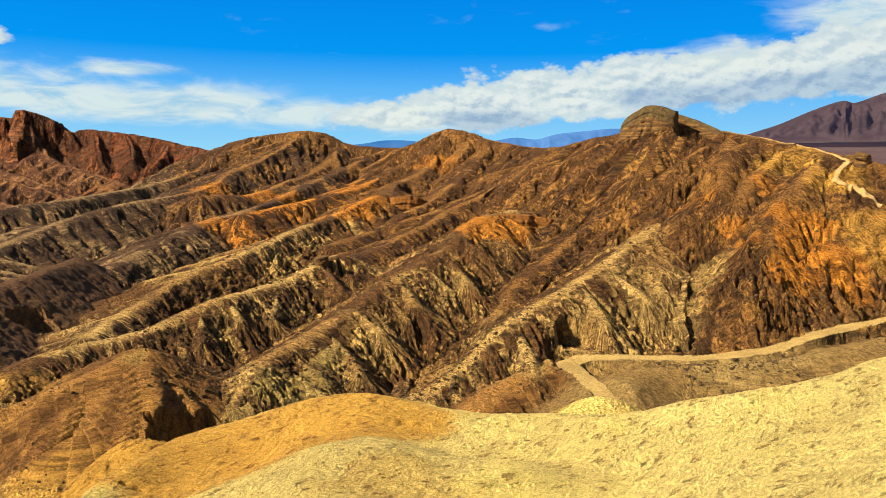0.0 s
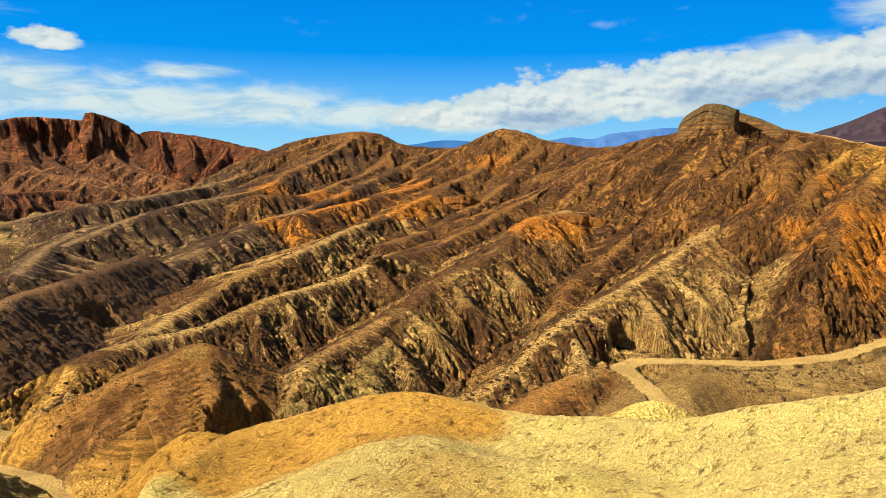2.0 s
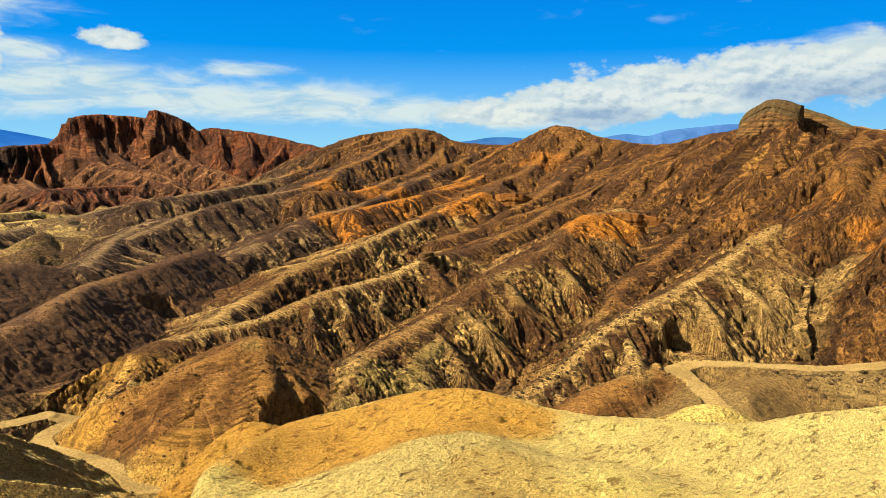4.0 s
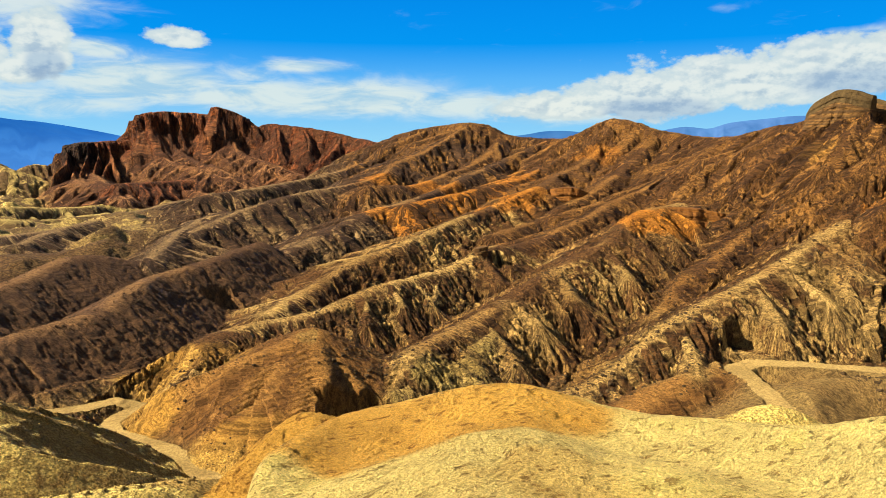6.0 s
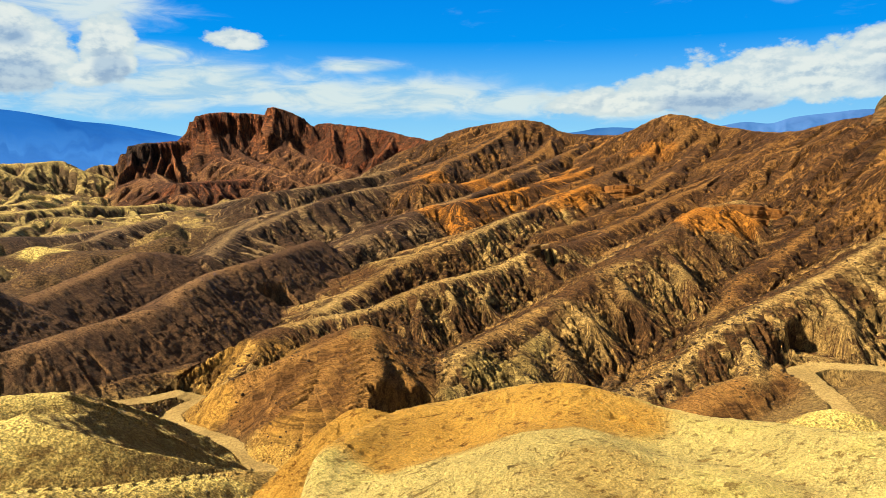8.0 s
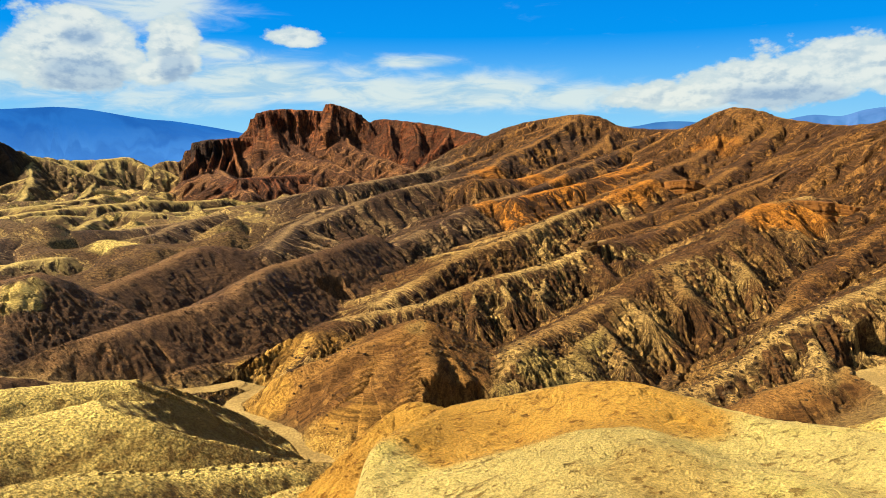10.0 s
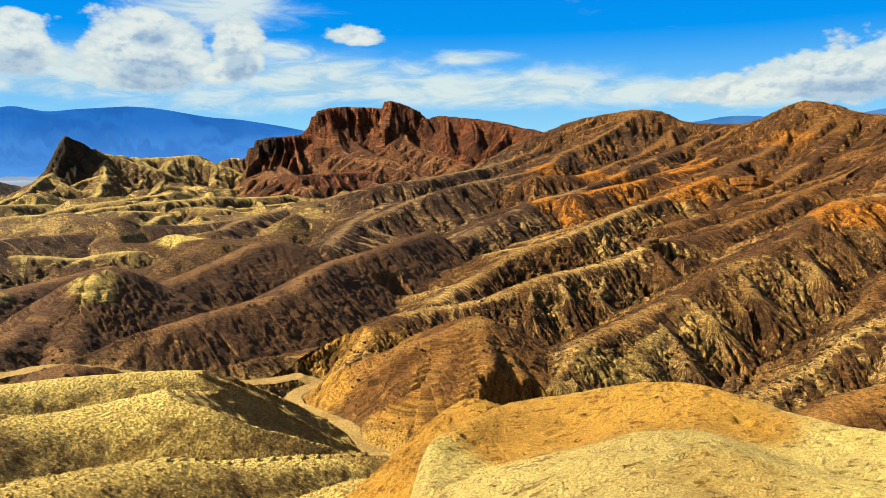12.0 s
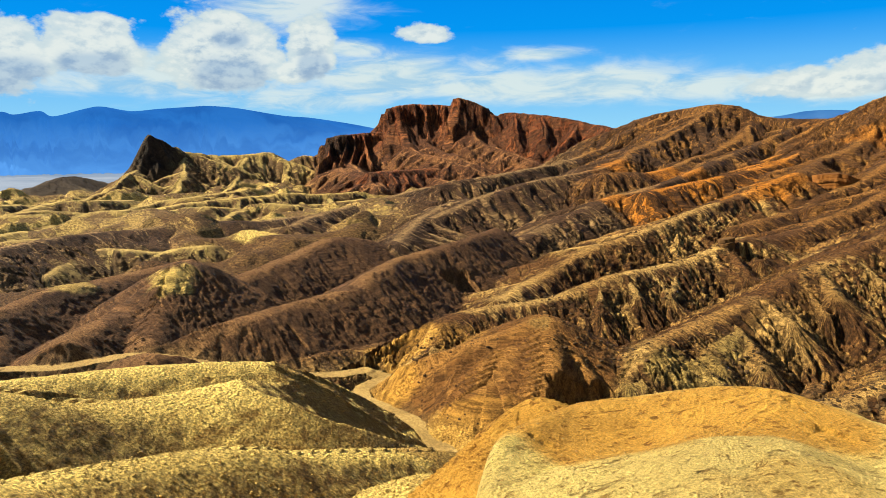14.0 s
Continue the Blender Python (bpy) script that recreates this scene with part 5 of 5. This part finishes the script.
def sky_material():
    t = Tree("sky_backdrop")
    tc, cov = t.node("ShaderNodeTexCoord"), t.node("ShaderNodeAttribute")
    cov.attribute_name = "cloud"
    pos = t.mapped(tc.outputs["Object"], (0.001, 0.001, 0.0017))
    lifted = t.node("ShaderNodeVectorMath")
    lifted.operation = "ADD"
    t.put(lifted.inputs[0], pos)
    lifted.inputs[1].default_value = (-0.03, 0.0, 0.05)
    sep = t.node("ShaderNodeSeparateXYZ")
    t.put(sep.inputs[0], tc.outputs["Object"])
    up = t.step(sep.outputs[2], 150, 1700, False)
    blue = t.mix(t.step(up, 0.0, 0.45, False), (0.36, 0.80, 1.10), (0.0, 0.40, 1.10))
    blue = t.mix(t.step(up, 0.3, 1.0, False), blue, (0.0, 0.19, 0.84))
    n1, n2 = billows(t, pos), billows(t, lifted.outputs[0])
    thick = t.math("ADD", cov.outputs["Fac"], t.math("MULTIPLY", t.math("SUBTRACT", n1, 0.5), 1.6))
    body = t.step(thick, 0.48, 0.72)
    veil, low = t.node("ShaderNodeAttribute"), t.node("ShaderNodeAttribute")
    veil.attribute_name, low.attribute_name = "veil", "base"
    n3 = t.noise(t.mapped(pos, (1.0, 1.0, 2.2)), 2.6, 6.0, 0.6, 0.5)
    sheet = t.step(t.math("ADD", veil.outputs["Fac"], t.math("MULTIPLY", t.math("SUBTRACT", n3, 0.5), 0.9)), 0.10, 0.85)
    blue = t.mix(t.math("MULTIPLY", sheet, 0.9), blue, t.mix(t.step(n3, 0.35, 0.6), (0.48, 0.74, 0.92), (0.84, 0.96, 0.94)))
    lit = t.step(t.math("SUBTRACT", n1, n2), -0.13, 0.09)
    deep = t.step(thick, 0.7, 1.3)
    shade = t.mix(t.math("MULTIPLY", t.math("MULTIPLY", deep, 0.5), t.math("SUBTRACT", 1.0, lit)), (0.70, 0.84, 0.88), (0.26, 0.42, 0.64))
    white = t.mix(t.math("MULTIPLY", lit, t.step(thick, 0.6, 1.0)), shade, (0.92, 0.99, 0.95))
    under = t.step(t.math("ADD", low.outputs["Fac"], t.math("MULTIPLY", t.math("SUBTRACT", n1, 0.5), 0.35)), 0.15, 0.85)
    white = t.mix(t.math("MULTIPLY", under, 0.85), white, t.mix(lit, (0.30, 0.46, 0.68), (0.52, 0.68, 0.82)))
    col = t.mix(t.math("MULTIPLY", body, 0.95), blue, white)
    out, em = t.node("ShaderNodeOutputMaterial"), t.node("ShaderNodeEmission")
    t.put(em.inputs[0], col)
    em.inputs[1].default_value = 0.312
    t.nt.links.new(em.outputs[0], out.inputs[0])
    return t.mat


SKY_AZ, SKY_EL = np.radians(np.arange(-44.0, 74.1, 0.2)), np.radians(np.arange(-3.0, 26.1, 0.2))
ang, el = np.meshgrid(SKY_AZ, SKY_EL, indexing="ij")
sx, sy, sz = (-np.sin(ang) * np.cos(el) * 4960).ravel(), (np.cos(ang) * np.cos(el) * 4960).ravel(), (np.sin(el) * 4960 + EYE).ravel()
ii, jj = np.meshgrid(np.arange(len(SKY_AZ) - 1), np.arange(len(SKY_EL) - 1), indexing="ij")
corner = (ii * len(SKY_EL) + jj).ravel()
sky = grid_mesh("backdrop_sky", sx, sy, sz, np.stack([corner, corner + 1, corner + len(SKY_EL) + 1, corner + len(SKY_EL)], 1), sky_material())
thick, veils, bases = np.zeros(len(sx)), np.zeros(len(sx)), np.zeros(len(sx))
degs, high = np.degrees(ang.ravel()), np.degrees(el.ravel())
for bearing, mid_high, wide, tall, heavy in PUFFS:
    q = ((degs - bearing) / wide) ** 2 + ((high - mid_high) / np.where(high < mid_high, tall * 0.75, tall)) ** 2
    shape = heavy * np.exp(-0.45 * q ** 1.3)
    if heavy < 0.93:
        veils = np.maximum(veils, shape)
    else:
        thick = np.maximum(thick, shape)
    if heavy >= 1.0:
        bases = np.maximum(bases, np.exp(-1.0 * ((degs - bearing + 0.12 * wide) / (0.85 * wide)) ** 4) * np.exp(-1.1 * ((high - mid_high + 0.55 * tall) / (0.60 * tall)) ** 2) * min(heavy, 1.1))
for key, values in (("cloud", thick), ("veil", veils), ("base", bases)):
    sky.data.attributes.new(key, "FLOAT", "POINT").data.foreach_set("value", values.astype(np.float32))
tagged(sky, "deep blue afternoon sky with white clouds", "sky", "", "structure")

# ---- rock outcrops in beds ----
def part(name, bm, material, parent, label=""):
    me = bpy.data.meshes.new(name)
    bm.to_mesh(me)
    bm.free()
    me.materials.append(material)
    ob = new(name, me)
    ob.parent = parent
    return tagged(ob, label)


def outcrop(name, line, half, height, beds, material, label, category, seed, batter=0.22, piece="rock_bed", crown=0.0, cap=None):
    """A block of flat-lying beds round a line of top points: each bed a slab of its own, with ledges, buttresses and a worn rim."""
    pts = smoothed(line, 6)
    thing = tagged(new(name), label, category)
    rnd = random.Random(seed)
    n = 96
    mid = pts[len(pts) // 2]
    # outline: a rounded strip round the line
    outline = []
    length = len(pts) - 1
    for k in range(n):
        u = k / n * 2
        back = u >= 1
        f = (u % 1) * length
        f = length - f if back else f
        i = min(int(f), length - 1)
        p = pts[i] + (pts[i + 1] - pts[i]) * (f - i)
        d = pts[i + 1] - pts[i]
        nx, ny = (d[1], -d[0]) if not back else (-d[1], d[0])
        q = math.hypot(nx, ny) + 1e-9
        e = (f / length - 0.5) * 2
        swell = math.sqrt(max(1 - abs(e) ** 4, 0.03))
        outline.append((p[0], p[1], p[2], nx / q * swell, ny / q * swell))
    top = 0.0
    jut = [rnd.uniform(-0.5, 0.5) + (0.5 if b % 2 else -0.3) for b in range(beds)]
    for b in range(beds):
        thick = height / beds * rnd.uniform(0.7, 1.3)
        bm = bmesh.new()
        rings = []
        for z_off, inset in ((0.0, 0.14), (0.12 * thick, 0.0), (0.8 * thick, 0.05), (thick + 0.15, 0.35)):
            ring = []
            for k, (x, y, z, nx, ny) in enumerate(outline):
                a = k / n * 40
                push = half * (0.85 + 0.5 * (noise.noise((x * 0.09, y * 0.09, seed)) + 0.5 * noise.noise((x * 0.3, y * 0.3, seed + b * 0.12))))
                if crown:
                    push *= min(1.0, crown + (1 - crown) * 2.2 * (top + z_off) / height)
                push += (top + z_off) * batter + jut[b] * 0.8 + 0.35 * noise.noise((x * 0.8, y * 0.8, b + seed)) - inset
                ring.append(bm.verts.new((x + nx * push, y + ny * push, z - top - z_off + 0.3 * noise.noise((x * 0.2, y * 0.2, b)))))
            rings.append(ring)
        for r0, r1 in zip(rings, rings[1:]):
            for k in range(n):
                bm.faces.new((r0[k], r1[k], r1[(k + 1) % n], r0[(k + 1) % n]))
        half_n = n // 2
        for k in range(half_n):
            quad = (rings[0][k], rings[0][k + 1], rings[0][-k - 1 if k else n - 1], rings[0][(n - k) % n])
            if len(set(quad)) == 4:
                bm.faces.new(quad)
        bmesh.ops.recalc_face_normals(bm, faces=bm.faces)
        for f in bm.faces:
            f.smooth = False
        part("caprock" if b == 0 else piece, bm, cap if cap and b < beds // 4 else material, thing)
        top += thick
    return thing


outcrop("butte", [(96.1, 386.2, 86.5), (100.5, 383.0, 92.0), (109.8, 377.3, 96.8), (120.2, 367.9, 92.9)], 7, 31, 15, MATS["ledge"], "layered orange-brown sandstone butte crowning the ridge", "butte", 3, .42, crown=0.5, cap=MATS["cap"])
outcrop("rock_outcrop", [(124.1, 386.5, 94.0), (135.5, 374.3, 88.0), (143.5, 361.6, 81.5)], 3.5, 9, 6, MATS["ledge"], "dark layered rock shoulder of the butte", "outcrop", 4, .1, crown=0.2, cap=MATS["cap"])
outcrop("rock_outcrop", [(25.5, 333.0, 42.3), (38.9, 333.7, 41.8), (54.0, 335.7, 39.0)], 6, 22, 11, MATS["orange"], "orange sandstone ledge overhanging a dark hollow", "outcrop", 5, .3)
outcrop("rock_outcrop", [(-33.1, 438.8, 45.5), (-20.9, 439.5, 46.6), (-9.3, 441.9, 43.4)], 4.5, 14, 7, MATS["orange"], "orange layered rock ledge above bright scarp", "outcrop", 6, .3)
outcrop("rock_outcrop", [(-50.0, 271.5, 27.8), (-47.0, 272.8, 28.8), (-44.8, 273.8, 29.0)], 3.4, 16, 8, MATS["ledge"], "square brown rock bluff casting black shadow", "outcrop", 7, .05)
outcrop("rock_outcrop", [(159.3, 275.2, 70.4), (162.4, 271.1, 69.1)], 3, 6, 4, MATS["ledge"], "dark rock knob beside the footpath", "outcrop", 8, .2)


# ---- footpaths on the ridge ----
def ribbon(name, line, half, material, label, category):
    """A worn strip laid on the land."""
    pts = smoothed(line, 14)
    bm = bmesh.new()
    rows = []
    for i, p in enumerate(pts):
        q = pts[min(i + 1, len(pts) - 1)] - pts[max(i - 1, 0)]
        s = math.hypot(q[0], q[1]) + 1e-9
        wob = half * (1 + 0.5 * noise.noise((p[0] * 0.15, p[1] * 0.15, 2.0)))
        row = []
        for k in (-1, -0.5, 0, 0.5, 1):
            x, y = p[0] - q[1] / s * wob * k, p[1] + q[0] / s * wob * k
            row.append(bm.verts.new((x, y, ground_height(x, y) + 0.35 - 0.25 * abs(k))))
        rows.append(row)
    for a, b in zip(rows, rows[1:]):
        for k in range(4):
            bm.faces.new((a[k], b[k], b[k + 1], a[k + 1]))
    me = bpy.data.meshes.new(name)
    bm.to_mesh(me)
    bm.free()
    me.materials.append(material)
    return tagged(new(name, me), label, category, "", "structure")


ribbon("footpath", [(136.8, 342.7, 80.8), (144.7, 329.6, 77.5), (152.9, 313.7, 73.7), (156.2, 300.9, 71.1), (157.6, 287.7, 66.9), (158.2, 278.2, 63.5)], 0.9, MATS["path"], "pale trodden footpath worn along the ridge", "path")
ribbon("footpath", [(158.2, 278.2, 63.5), (150.7, 272.0, 58.1), (148.2, 267.7, 53.9), (151.5, 261.2, 50.6), (156.1, 251.5, 47.4)], 1.3, MATS["path"], "pale trodden footpath worn along the ridge", "path")


# ---- scree and boulders ----
def scree(name, number, seed, near, far, left, right, small, large, label, material="scree", only=None):
    """Loose angular stones strewn over the slopes between two distances and two bearings."""
    rnd = random.Random(seed)
    ico = bmesh.new()
    bmesh.ops.create_icosphere(ico, subdivisions=1, radius=1.0)
    base = np.array([v.co[:] for v in ico.verts])
    tri = np.array([[v.index for v in f.verts] for f in ico.faces])
    ico.free()
    vs, fs = [], []
    made = 0
    gen = np.random.default_rng(seed)
    tags = FAN_TAGS
    while made < number:
        b, r = radians(rnd.uniform(right, left)), near * (far / near) ** rnd.random()
        x, y = -math.sin(b) * r, math.cos(b) * r
        if only is None and noise.noise((x * 0.03, y * 0.03, seed)) + 0.3 * noise.noise((x * 0.11, y * 0.11, seed)) < rnd.uniform(-0.1, 0.25):
            continue
        tag = tags[int((b - spread[0]) / (spread[1] - spread[0])), int(np.interp(r, reach, np.arange(rows_n)))]
        if (tag in (1, 2)) if only is None else (tag not in only):
            continue
        size = small * (large / small) ** (rnd.random() ** 2.5)
        p = base * gen.uniform(0.65, 1.25, (len(base), 1)) * np.array([rnd.uniform(0.7, 1.3), rnd.uniform(0.7, 1.3), rnd.uniform(0.5, 0.9)]) * size
        vs.append(p + np.array([x, y, ground_height(x, y) + size * 0.2]))
        fs.append(tri + len(base) * made)
        made += 1
    me = bpy.data.meshes.new(name)
    me.from_pydata(np.concatenate(vs).tolist(), [], np.concatenate(fs).tolist())
    me.materials.append(MATS[material])
    return tagged(new(name, me), label, "rocks", "", "stuff")


scree("scree", 8500, 5, 170, 430, 24, -34, 0.14, 0.75, "dark angular scree stones strewn over the brown slopes")
scree("scree", 3000, 9, 140, 380, 62, 18, 0.12, 0.55, "scattered dark stones on the gravel hills")
near_tags = [3 + KINDS.index(k) for k in KINDS if k.startswith("near") or k == "knoblet"]
scree("clay_crumbs", 4200, 21, 26, 53, 30, -34, 0.018, 0.075, "crumbs of dried clay scattered over the cream hill", "crumb", (2,))
scree("clay_clods", 5200, 23, 52, 135, 64, 30, 0.05, 0.20, "small clods crusting the yellow clay ridges", "clod", near_tags)
